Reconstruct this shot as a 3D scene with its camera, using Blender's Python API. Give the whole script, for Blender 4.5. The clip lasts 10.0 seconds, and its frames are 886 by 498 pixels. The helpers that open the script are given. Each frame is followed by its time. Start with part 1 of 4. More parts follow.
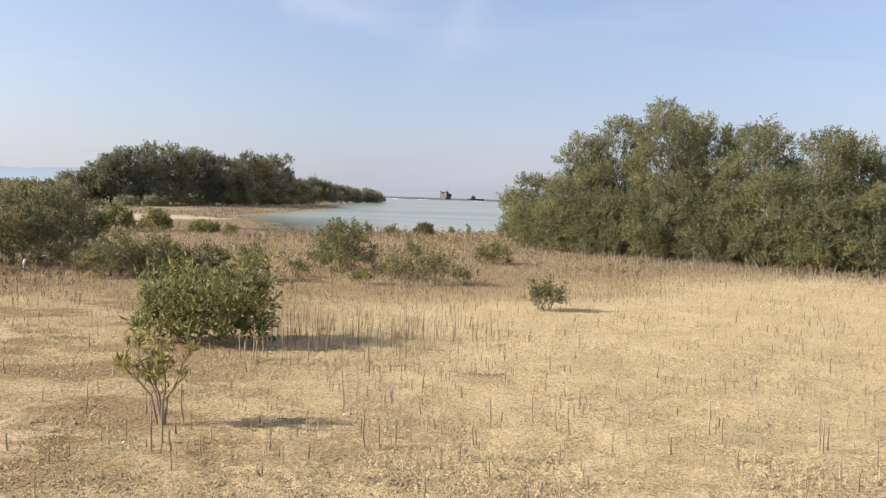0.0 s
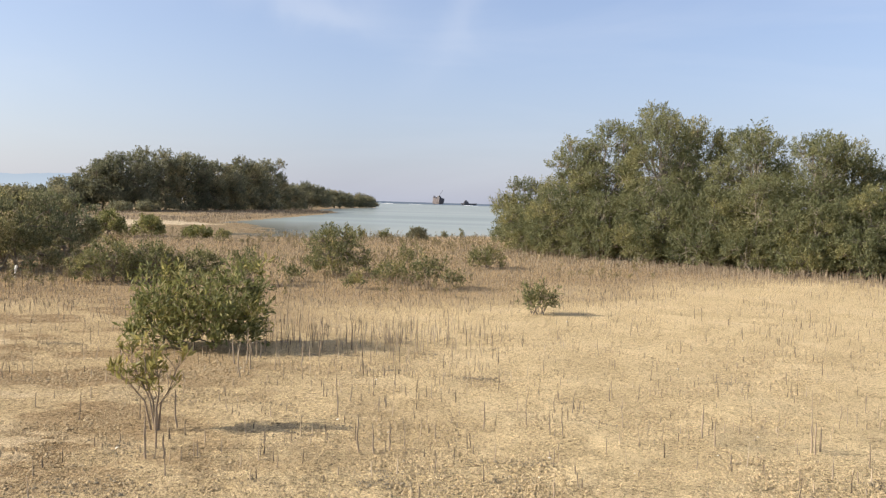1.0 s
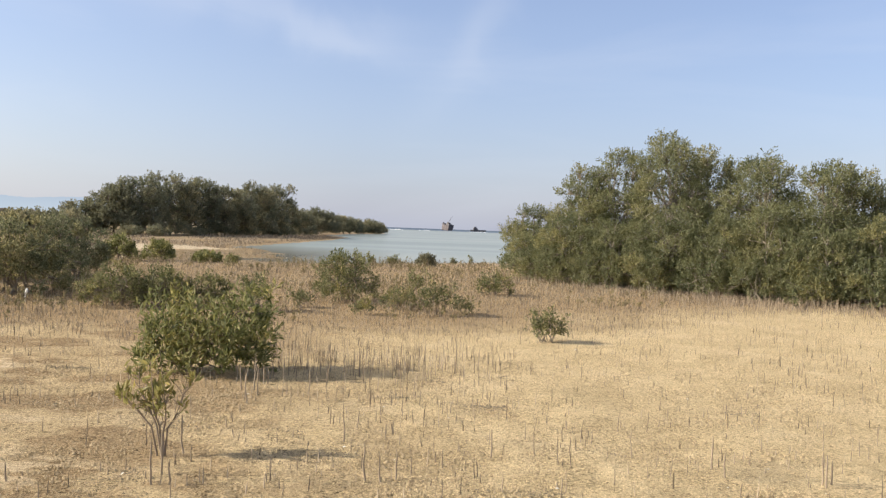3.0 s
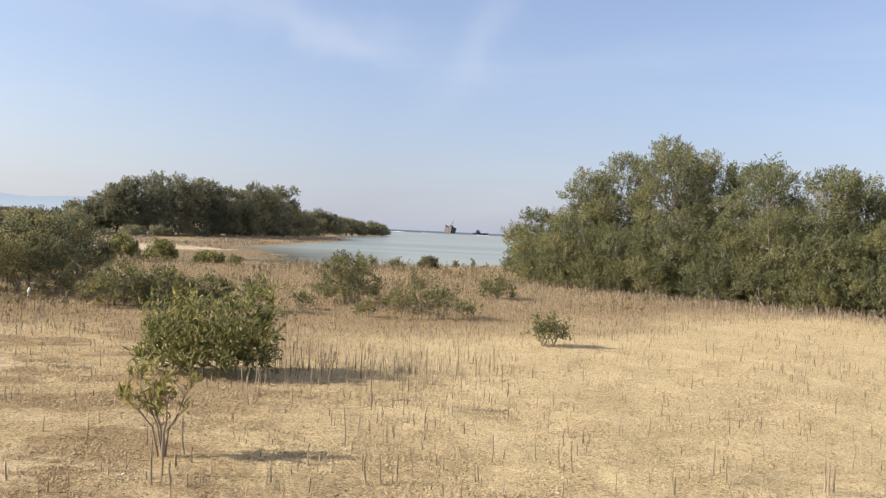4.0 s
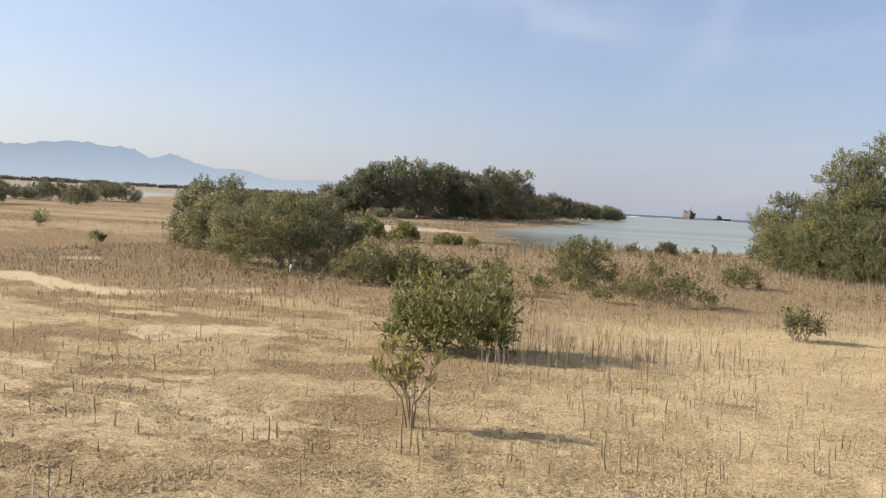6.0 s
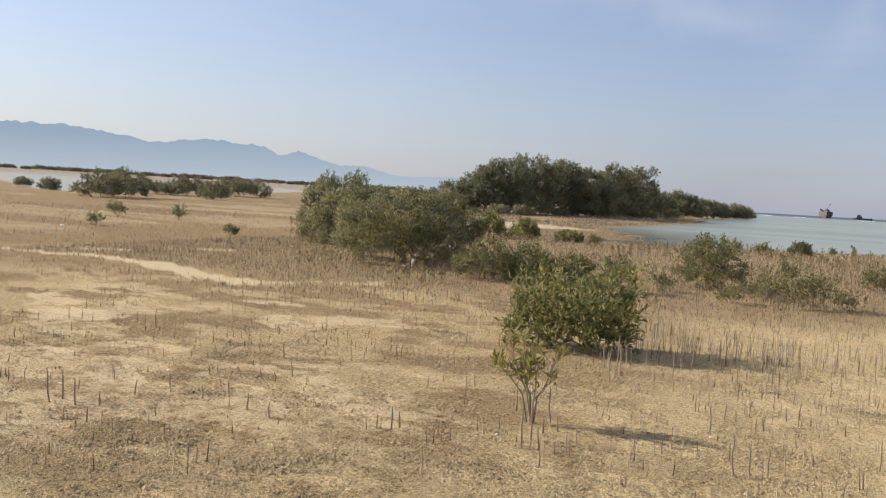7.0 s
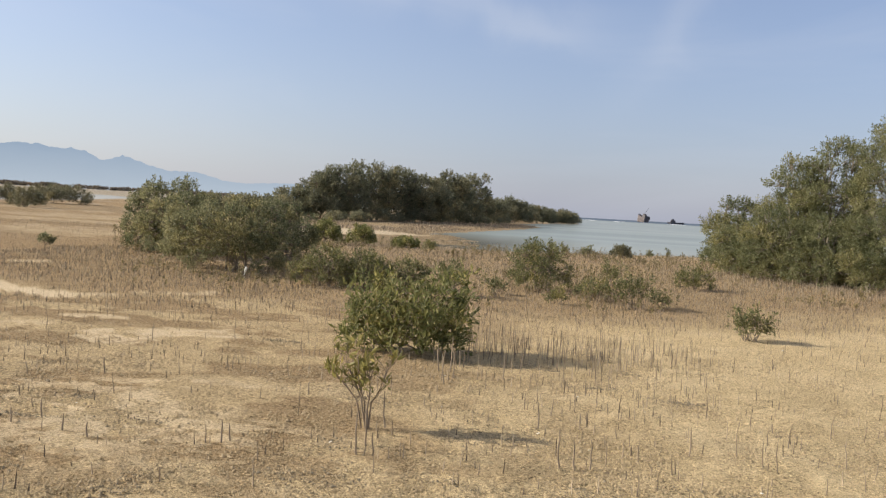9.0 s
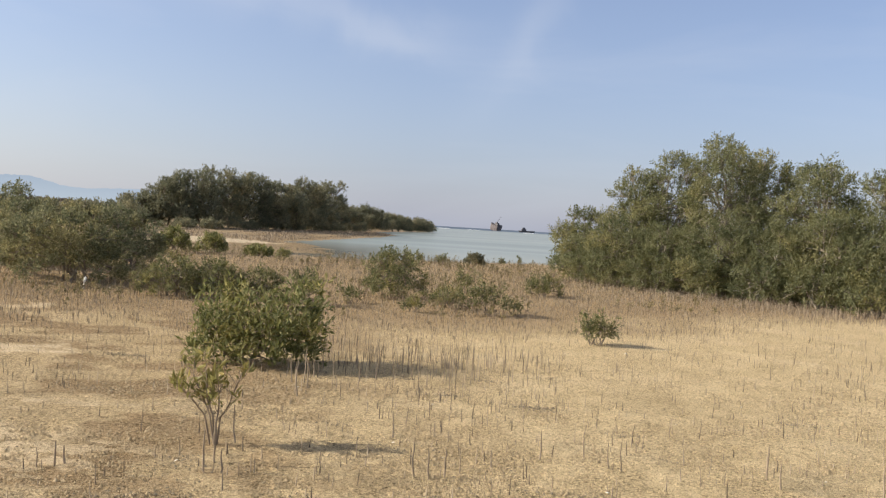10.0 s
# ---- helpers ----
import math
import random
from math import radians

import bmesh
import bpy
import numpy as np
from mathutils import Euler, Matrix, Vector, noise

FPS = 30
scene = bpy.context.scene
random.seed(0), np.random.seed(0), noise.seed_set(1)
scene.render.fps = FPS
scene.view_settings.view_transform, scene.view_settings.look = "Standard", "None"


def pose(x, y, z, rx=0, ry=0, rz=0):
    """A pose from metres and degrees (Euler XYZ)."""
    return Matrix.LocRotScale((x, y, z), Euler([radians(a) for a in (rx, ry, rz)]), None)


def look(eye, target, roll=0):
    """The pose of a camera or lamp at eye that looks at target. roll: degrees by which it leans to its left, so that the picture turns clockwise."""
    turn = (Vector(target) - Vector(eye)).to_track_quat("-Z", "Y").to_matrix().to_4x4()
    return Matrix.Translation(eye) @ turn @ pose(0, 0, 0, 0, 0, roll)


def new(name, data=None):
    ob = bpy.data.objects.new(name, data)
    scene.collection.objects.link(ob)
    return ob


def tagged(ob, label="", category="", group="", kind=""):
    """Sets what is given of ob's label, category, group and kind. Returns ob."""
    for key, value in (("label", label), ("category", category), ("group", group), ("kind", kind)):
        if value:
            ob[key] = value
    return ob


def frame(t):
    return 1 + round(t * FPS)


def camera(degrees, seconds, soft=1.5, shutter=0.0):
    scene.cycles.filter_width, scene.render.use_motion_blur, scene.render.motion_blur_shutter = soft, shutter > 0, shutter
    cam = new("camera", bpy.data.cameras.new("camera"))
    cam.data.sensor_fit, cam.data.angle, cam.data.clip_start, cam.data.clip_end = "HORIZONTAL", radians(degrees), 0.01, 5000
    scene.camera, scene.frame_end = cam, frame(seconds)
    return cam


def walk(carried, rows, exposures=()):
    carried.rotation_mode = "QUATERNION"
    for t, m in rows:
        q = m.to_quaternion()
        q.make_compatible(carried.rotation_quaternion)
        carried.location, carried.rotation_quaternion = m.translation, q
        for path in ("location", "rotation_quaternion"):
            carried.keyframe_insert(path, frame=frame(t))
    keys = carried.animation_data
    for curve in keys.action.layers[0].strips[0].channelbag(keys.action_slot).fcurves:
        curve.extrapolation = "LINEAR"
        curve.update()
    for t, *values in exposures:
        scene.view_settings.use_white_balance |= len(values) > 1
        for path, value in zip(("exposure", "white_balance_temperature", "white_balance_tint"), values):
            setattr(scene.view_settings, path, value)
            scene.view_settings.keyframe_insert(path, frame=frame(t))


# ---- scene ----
cam = camera(55.07, 10.0, soft=1.3)
# seconds, eye, tilt, lean, turn
PATH = [
    (0.00, 0.029, 0.024, 1.602, -3.45, -1.86, -0.25),
    (0.50, 0.030, 0.017, 1.599, -3.17, -1.93, -0.36),
    (1.00, 0.027, 0.011, 1.599, -3.12, -1.67, -0.73),
    (1.50, 0.038, 0.015, 1.597, -3.54, -1.35, -1.19),
    (2.00, 0.031, 0.007, 1.597, -2.79, -1.87, -0.20),
    (2.50, 0.031, 0.005, 1.604, -1.68, -2.05, -0.09),
    (4.00, 0.027, 0.016, 1.608, -1.19, -2.62, 0.07),
    (4.50, 0.016, 0.009, 1.611, -1.06, -3.50, -0.02),
    (5.00, 0.014, 0.003, 1.615, -1.33, -3.41, 0.77),
    (5.50, 0.003, -0.004, 1.612, -2.15, -3.18, 6.17),
    (6.00, -0.033, -0.016, 1.611, -3.04, -3.09, 15.74),
    (6.20, -0.045, -0.016, 1.605, -3.20, -3.14, 19.08),
    (6.45, -0.050, -0.020, 1.601, -3.32, -3.20, 21.99),
    (6.70, -0.050, -0.026, 1.598, -3.47, -3.29, 23.45),
    (7.00, -0.047, -0.032, 1.594, -3.71, -3.33, 23.84),
    (7.30, -0.043, -0.031, 1.591, -4.01, -3.17, 23.33),
    (7.50, -0.040, -0.026, 1.590, -4.23, -2.97, 22.85),
    (8.00, -0.035, -0.027, 1.585, -4.66, -2.76, 21.05),
    (8.50, -0.024, -0.020, 1.584, -3.78, -2.89, 17.72),
    (9.00, -0.015, -0.013, 1.590, -2.66, -3.18, 12.87),
    (9.50, 0.001, 0.020, 1.592, -2.17, -3.55, 8.22),
    (10.00, -0.011, 0.028, 1.593, -1.56, -3.46, 3.16),
]
walk(cam, [(t, pose(x, y, z, 90 + tilt, lean, turn)) for t, x, y, z, tilt, lean, turn in PATH],
     [(0.0, 0.95), (5.0, 0.95), (6.0, 0.80), (7.5, 0.64), (8.5, 0.65), (10.0, 0.75)])

# ---- world, sun ----
SUN_ELEV, SUN_AZ = 27.0, -97.0      # degrees; azimuth from +y towards +x
world = bpy.data.worlds.new("world")
scene.world = world
world.use_nodes = True
wn, wl = world.node_tree.nodes, world.node_tree.links
wn.clear()
sky = wn.new("ShaderNodeTexSky")
sky.sky_type = 'NISHITA'
sky.sun_disc = False
sky.sun_elevation = radians(SUN_ELEV)
sky.sun_rotation = radians(SUN_AZ)
sky.air_density, sky.dust_density, sky.ozone_density = 1.0, 0.6, 3.0
wtc = wn.new("ShaderNodeTexCoord")
wmap = wn.new("ShaderNodeMapping")
wmap.inputs["Rotation"].default_value = (0, 0, radians(25))
wmap.inputs["Scale"].default_value = (1.2, 2.6, 7.0)
wno = wn.new("ShaderNodeTexNoise")
wno.inputs["Scale"].default_value = 1.6
wno.inputs["Detail"].default_value = 6
wno.inputs["Roughness"].default_value = 0.55
wno.inputs["Distortion"].default_value = 0.6
wrp = wn.new("ShaderNodeMapRange")
wrp.inputs["From Min"].default_value, wrp.inputs["From Max"].default_value = 0.47, 0.78
wrp.inputs["To Max"].default_value = 0.16
wmx = wn.new("ShaderNodeMix")
wmx.data_type = 'RGBA'
wmx.inputs[7].default_value = (4.0, 4.2, 4.7, 1)   # thin high cloud
wbg = wn.new("ShaderNodeBackground")
wbg.inputs["Strength"].default_value = 0.105
wout = wn.new("ShaderNodeOutputWorld")
wl.new(wtc.outputs["Generated"], wmap.inputs["Vector"])
wl.new(wmap.outputs[0], wno.inputs["Vector"])
wl.new(wno.outputs["Fac"], wrp.inputs["Value"])


def wmath(op, a, b=0.0, c=0.0):
    node = wn.new("ShaderNodeMath")
    node.operation = op
    for sock, val in zip(node.inputs, (a, b, c)):
        if isinstance(val, (int, float)):
            sock.default_value = val
        else:
            wl.new(val, sock)
    return node.outputs[0]


wdir = wn.new("ShaderNodeSeparateXYZ")
wl.new(wtc.outputs["Generated"], wdir.inputs[0])
waz = wmath('DEGREES', wmath('ARCTAN2', wdir.outputs[0], wdir.outputs[1]))
wel = wmath('DEGREES', wmath('ARCSINE', wdir.outputs[2]))
wfib = wn.new("ShaderNodeTexNoise")
wfib.inputs["Scale"].default_value, wfib.inputs["Detail"].default_value, wfib.inputs["Distortion"].default_value = 9.0, 5, 1.0
wl.new(wtc.outputs["Generated"], wfib.inputs["Vector"])
wwarp = wmath('MULTIPLY_ADD', wfib.outputs["Fac"], 3.6, -1.8)
wcloud = wrp.outputs[0]
# cirrus: azimuth, height, half length, half width, slope, density
for c_az, c_el, c_len, c_wid, c_turn, c_den in ((-10.0, 13.2, 7.0, 1.3, -5, 0.22), (-6.5, 12.2, 3.4, 1.0, -16, 0.14), (2.4, 13.6, 3.6, 1.3, 68, 0.16), (0.0, 9.6, 3.4, 1.2, 50, 0.07), (-17.0, 15.0, 6.0, 1.8, 4, 0.12), (-46.0, 14.0, 9.0, 2.6, -22, 0.20)):
    ca, sa = math.cos(radians(c_turn)), math.sin(radians(c_turn))
    da, de = wmath('SUBTRACT', waz, c_az), wmath('SUBTRACT', wel, c_el)
    along = wmath('DIVIDE', wmath('MULTIPLY_ADD', da, ca, wmath('MULTIPLY', de, sa)), c_len)
    across = wmath('DIVIDE', wmath('ADD', wmath('MULTIPLY_ADD', da, -sa, wmath('MULTIPLY', de, ca)), wwarp), c_wid)
    d2 = wmath('MULTIPLY_ADD', along, along, wmath('MULTIPLY', across, across))
    wcloud = wmath('MULTIPLY_ADD', wmath('EXPONENT', wmath('MULTIPLY', d2, -1.0)), c_den, wcloud)
wl.new(wmath('MINIMUM', wcloud, 0.6), wmx.inputs[0])
# pale haze that thickens towards the horizon
wsep = wn.new("ShaderNodeSeparateXYZ")
wl.new(wtc.outputs["Generated"], wsep.inputs[0])
wabs = wn.new("ShaderNodeMath")
wabs.operation = 'ABSOLUTE'
wl.new(wsep.outputs[2], wabs.inputs[0])
winv = wn.new("ShaderNodeMath")
winv.operation = 'SUBTRACT'
winv.inputs[0].default_value = 1.0
wl.new(wabs.outputs[0], winv.inputs[1])
wpow = wn.new("ShaderNodeMath")
wpow.operation = 'POWER'
wpow.inputs[1].default_value = 6.0
wl.new(winv.outputs[0], wpow.inputs[0])
wfac = wn.new("ShaderNodeMath")
wfac.operation = 'MULTIPLY_ADD'
wfac.inputs[1].default_value, wfac.inputs[2].default_value = 0.68, 0.22
wl.new(wpow.outputs[0], wfac.inputs[0])
whz = wn.new("ShaderNodeMix")
whz.data_type = 'RGBA'
wsun = wn.new("ShaderNodeMapRange")
wsun.inputs["From Min"].default_value, wsun.inputs["From Max"].default_value = -0.1, -0.95
wl.new(wsep.outputs[0], wsun.inputs["Value"])
whc = wn.new("ShaderNodeMix")
whc.data_type = 'RGBA'
whc.inputs[6].default_value = (2.26, 2.42, 3.02, 1)
whc.inputs[7].default_value = (3.9, 3.95, 4.1, 1)
wl.new(wsun.outputs[0], whc.inputs[0])
wl.new(whc.outputs[2], whz.inputs[7])
wup = wn.new("ShaderNodeMapRange")       # unseen cloud veil overhead, added to whiten and lift the fill light
wup.inputs["From Min"].default_value, wup.inputs["From Max"].default_value = 0.36, 0.75
wup.inputs["To Max"].default_value = 0.7
wl.new(wsep.outputs[2], wup.inputs["Value"])
wl.new(wfac.outputs[0], whz.inputs[0])
wveil = wn.new("ShaderNodeMix")
wveil.data_type = 'RGBA'
wveil.inputs[7].default_value = (2.68, 2.63, 2.58, 1)
wl.new(wup.outputs[0], wveil.inputs[0])
wl.new(whz.outputs[2], wveil.inputs[6])
wtint = wn.new("ShaderNodeMix")
wtint.data_type, wtint.blend_type = 'RGBA', 'MULTIPLY'
wtint.inputs[0].default_value = 1.0
wtint.inputs[7].default_value = (1.0, 0.93, 0.98, 1)
wl.new(sky.outputs[0], wtint.inputs[6])
wl.new(wtint.outputs[2], whz.inputs[6])
wl.new(wveil.outputs[2], wmx.inputs[6])
wl.new(wmx.outputs[2], wbg.inputs[0])
wl.new(wbg.outputs[0], wout.inputs[0])

sun_data = bpy.data.lights.new("sun", 'SUN')
sun_data.energy, sun_data.angle, sun_data.color = 4.2, radians(0.8), (1.0, 0.908, 0.755)
sun = new("sun", sun_data)
_a, _e = radians(SUN_AZ), radians(SUN_ELEV)
sun.matrix_world = look((40 * math.sin(_a) * math.cos(_e), 40 * math.cos(_a) * math.cos(_e), 40 * math.sin(_e)), (0, 0, 0))


# ---- materials ----
def mat(name):
    m = bpy.data.materials.new(name)
    m.use_nodes = True
    nt = m.node_tree
    bs = nt.nodes["Principled BSDF"]
    return m, nt.nodes, nt.links, bs


def ramp(nodes, stops):
    r = nodes.new("ShaderNodeValToRGB")
    el = r.color_ramp.elements
    el[0].position, el[0].color = stops[0][0], (*stops[0][1], 1)
    el[1].position, el[1].color = stops[-1][0], (*stops[-1][1], 1)
    for p, c in stops[1:-1]:
        e = el.new(p)
        e.color = (*c, 1)
    return r


def noise_node(nodes, links, vec, scale, detail=4, rough=0.55, dist=0.0):
    n = nodes.new("ShaderNodeTexNoise")
    n.inputs["Scale"].default_value = scale
    n.inputs["Detail"].default_value = detail
    n.inputs["Roughness"].default_value = rough
    n.inputs["Distortion"].default_value = dist
    links.new(vec, n.inputs["Vector"])
    return n


def mixrgb(nodes, links, fac, a, b, blend='MIX'):
    m = nodes.new("ShaderNodeMix")
    m.data_type, m.blend_type = 'RGBA', blend
    for sock, v in ((0, fac), (6, a), (7, b)):
        if isinstance(v, (int, float)):
            m.inputs[sock].default_value = v
        elif isinstance(v, tuple):
            m.inputs[sock].default_value = (*v, 1)
        else:
            links.new(v, m.inputs[sock])
    return m.outputs[2]


def leaf_material(name, dark, mid, light, trans=0.25, patch=1.3):
    m, n, l, bs = mat(name)
    geo = n.new("ShaderNodeNewGeometry")
    r = ramp(n, [(0.0, dark), (0.55, mid), (1.0, light)])
    l.new(geo.outputs["Random Per Island"], r.inputs[0])
    tc = n.new("ShaderNodeTexCoord")
    big = noise_node(n, l, tc.outputs["Object"], patch, 3)
    br = ramp(n, [(0.3, (0.72, 0.75, 0.7)), (0.7, (1.25, 1.2, 1.15))])
    l.new(big.outputs["Fac"], br.inputs[0])
    col = mixrgb(n, l, 1.0, r.outputs[0], br.outputs[0], 'MULTIPLY')
    oi = n.new("ShaderNodeObjectInfo")      # clumps differ in age and health
    orr = ramp(n, [(0.0, (0.74, 0.78, 0.76)), (0.35, (0.95, 0.97, 0.95)), (0.75, (1.05, 1.03, 0.98)), (1.0, (1.30, 1.18, 1.0))])
    l.new(oi.outputs["Random"], orr.inputs[0])
    col = mixrgb(n, l, 1.0, col, orr.outputs[0], 'MULTIPLY')
    l.new(col, bs.inputs["Base Color"])
    bs.inputs["Roughness"].default_value = 0.55
    bs.inputs["Specular IOR Level"].default_value = 0.35
    tr = n.new("ShaderNodeBsdfTranslucent")
    l.new(col, tr.inputs["Color"])
    mx = n.new("ShaderNodeMixShader")
    mx.inputs[0].default_value = trans
    l.new(bs.outputs[0], mx.inputs[1])
    l.new(tr.outputs[0], mx.inputs[2])
    l.new(mx.outputs[0], n["Material Output"].inputs["Surface"])
    return m


M_leaf_near = leaf_material("bush_leaf", (0.125, 0.138, 0.052), (0.235, 0.238, 0.092), (0.47, 0.43, 0.22), 0.45)
M_leaf_mid = leaf_material("young_bush_leaf", (0.110, 0.118, 0.052), (0.195, 0.195, 0.088), (0.36, 0.335, 0.17), 0.4)
M_leaf_seed = leaf_material("seedling_leaf", (0.13, 0.11, 0.055), (0.22, 0.185, 0.095), (0.34, 0.27, 0.15), 0.35)
M_leaf_tree = leaf_material("tree_leaf", (0.142, 0.156, 0.078), (0.230, 0.235, 0.123), (0.325, 0.32, 0.195), 0.5)
M_leaf_big = leaf_material("dark_bush_leaf", (0.122, 0.131, 0.075), (0.208, 0.210, 0.118), (0.37, 0.352, 0.222), 0.5)
M_leaf_far = leaf_material("grove_leaf", (0.15, 0.152, 0.105), (0.235, 0.228, 0.152), (0.33, 0.31, 0.21), 0.5, 0.3)
M_leaf_shrub = leaf_material("flat_shrub_leaf", (0.145, 0.142, 0.09), (0.21, 0.20, 0.13), (0.29, 0.27, 0.185), 0.4)
M_leaf_scrub = leaf_material("dune_scrub_leaf", (0.17, 0.14, 0.12), (0.22, 0.185, 0.155), (0.28, 0.235, 0.20), 0.3)
M_leaf_sap = leaf_material("sapling_leaf", (0.15, 0.145, 0.052), (0.31, 0.28, 0.105), (0.53, 0.44, 0.21), 0.42)


def bark_material(name, a, b, scale=30):
    m, n, l, bs = mat(name)
    tc = n.new("ShaderNodeTexCoord")
    mp = n.new("ShaderNodeMapping")
    mp.inputs["Scale"].default_value = (1, 1, 0.25)
    l.new(tc.outputs["Object"], mp.inputs["Vector"])
    no = noise_node(n, l, mp.outputs[0], scale, 5)
    geo = n.new("ShaderNodeNewGeometry")
    add = n.new("ShaderNodeMath")
    add.operation = 'MULTIPLY_ADD'
    add.inputs[1].default_value = 0.75
    l.new(geo.outputs["Random Per Island"], add.inputs[0])
    mul = n.new("ShaderNodeMath")
    mul.operation = 'MULTIPLY_ADD'
    mul.inputs[1].default_value, mul.inputs[2].default_value = 0.9, -0.32
    l.new(no.outputs["Fac"], mul.inputs[0])
    l.new(mul.outputs[0], add.inputs[2])
    r = ramp(n, [(0.1, a), (0.9, b)])
    l.new(add.outputs[0], r.inputs[0])
    l.new(r.outputs[0], bs.inputs["Base Color"])
    bs.inputs["Roughness"].default_value = 0.9
    bs.inputs["Specular IOR Level"].default_value = 0.2
    bm_ = n.new("ShaderNodeBump")
    bm_.inputs["Strength"].default_value = 0.4
    bm_.inputs["Distance"].default_value = 0.004
    l.new(no.outputs["Fac"], bm_.inputs["Height"])
    l.new(bm_.outputs[0], bs.inputs["Normal"])
    return m


M_bark = bark_material("mangrove_bark", (0.10, 0.08, 0.06), (0.30, 0.25, 0.19), 14)
M_bark_pale = bark_material("pale_mangrove_bark", (0.11, 0.09, 0.07), (0.40, 0.345, 0.27), 14)
M_twig = bark_material("sapling_bark", (0.16, 0.12, 0.08), (0.36, 0.28, 0.20), 30)
M_root = bark_material("breathing_root", (0.115, 0.087, 0.061), (0.48, 0.385, 0.275), 40)
M_straw = bark_material("straw_root", (0.125, 0.098, 0.069), (0.49, 0.40, 0.285), 20)


def ground_material():
    m, n, l, bs = mat("tidal_sand")
    tc = n.new("ShaderNodeTexCoord")
    v = tc.outputs["Object"]
    at = n.new("ShaderNodeAttribute")
    at.attribute_name = "tone"                 # r: dry pale sand, g: brown mud, b: grey algae and painted far haze
    sep = n.new("ShaderNodeSeparateColor")
    l.new(at.outputs["Color"], sep.inputs[0])
    n1 = noise_node(n, l, v, 0.9, 6, 0.6, 0.3)
    n2 = noise_node(n, l, v, 36.0, 6, 0.7)
    n3 = noise_node(n, l, v, 110.0, 4, 0.65)
    base = ramp(n, [(0.3, (0.575, 0.457, 0.276)), (0.52, (0.675, 0.542, 0.333)), (0.72, (0.715, 0.585, 0.379))])
    l.new(n1.outputs["Fac"], base.inputs[0])
    pale = mixrgb(n, l, sep.outputs[0], base.outputs[0], (0.63, 0.515, 0.355))
    # far ground greys away from the eye: air haze painted into the sand
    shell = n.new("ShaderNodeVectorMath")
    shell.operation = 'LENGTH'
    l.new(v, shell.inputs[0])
    haze_mix = n.new("ShaderNodeMapRange")
    haze_mix.inputs["From Min"].default_value, haze_mix.inputs["From Max"].default_value = 14, 120
    haze_mix.inputs["To Max"].default_value = 0.85
    l.new(shell.outputs["Value"], haze_mix.inputs["Value"])
    pale = mixrgb(n, l, haze_mix.outputs[0], pale, (0.305, 0.278, 0.235))
    mudc = ramp(n, [(0.35, (0.258, 0.183, 0.103)), (0.65, (0.425, 0.310, 0.182))])
    l.new(n2.outputs["Fac"], mudc.inputs[0])
    mud = mixrgb(n, l, sep.outputs[1], pale, mudc.outputs[0])
    alg_n = n.new("ShaderNodeMath")
    alg_n.operation = 'MULTIPLY'
    alg_r = ramp(n, [(0.45, (0, 0, 0)), (0.6, (1, 1, 1))])
    l.new(n2.outputs["Fac"], alg_r.inputs[0])
    l.new(alg_r.outputs[0], alg_n.inputs[0])
    l.new(sep.outputs[2], alg_n.inputs[1])
    alg_haze = mixrgb(n, l, alg_n.outputs[0], mud, (0.19, 0.175, 0.13))
    # dark ends put shade of pits into the colour, beside random grain tone
    gr = ramp(n, [(0.34, (0.46, 0.435, 0.40)), (0.46, (1.0, 0.99, 0.975)), (0.68, (1.2, 1.19, 1.17))])
    l.new(n2.outputs["Fac"], gr.inputs[0])
    c1 = mixrgb(n, l, 0.85, alg_haze, gr.outputs[0], 'MULTIPLY')
    gr2 = ramp(n, [(0.36, (0.6, 0.57, 0.53)), (0.6, (1.18, 1.17, 1.15))])
    l.new(n3.outputs["Fac"], gr2.inputs[0])
    c2 = mixrgb(n, l, 0.9, c1, gr2.outputs[0], 'MULTIPLY')
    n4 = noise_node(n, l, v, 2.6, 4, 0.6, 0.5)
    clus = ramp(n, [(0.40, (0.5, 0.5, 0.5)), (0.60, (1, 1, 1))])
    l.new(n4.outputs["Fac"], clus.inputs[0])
    pale_fade = n.new("ShaderNodeMath")
    pale_fade.operation = 'MULTIPLY_ADD'
    pale_fade.inputs[1].default_value, pale_fade.inputs[2].default_value = -0.7, 1.0
    l.new(sep.outputs[0], pale_fade.inputs[0])
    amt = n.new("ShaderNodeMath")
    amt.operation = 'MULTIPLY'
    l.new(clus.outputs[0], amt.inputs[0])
    l.new(pale_fade.outputs[0], amt.inputs[1])
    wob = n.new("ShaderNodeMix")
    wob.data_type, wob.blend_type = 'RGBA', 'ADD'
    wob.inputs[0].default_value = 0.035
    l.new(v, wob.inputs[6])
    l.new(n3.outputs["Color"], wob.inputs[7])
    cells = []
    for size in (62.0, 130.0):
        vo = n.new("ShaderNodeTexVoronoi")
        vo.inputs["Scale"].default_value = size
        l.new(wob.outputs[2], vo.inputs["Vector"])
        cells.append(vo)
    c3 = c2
    # lo: darkest cells stand in for crumb shadows, the rest are random crumb tones
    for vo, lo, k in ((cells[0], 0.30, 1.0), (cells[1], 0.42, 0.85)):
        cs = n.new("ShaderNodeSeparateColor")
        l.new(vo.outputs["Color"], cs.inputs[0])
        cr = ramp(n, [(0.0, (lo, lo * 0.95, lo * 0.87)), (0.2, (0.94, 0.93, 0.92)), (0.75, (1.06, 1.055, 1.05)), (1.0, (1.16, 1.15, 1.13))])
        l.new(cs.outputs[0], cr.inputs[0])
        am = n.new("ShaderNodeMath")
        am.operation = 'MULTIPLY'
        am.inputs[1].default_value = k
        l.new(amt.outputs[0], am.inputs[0])
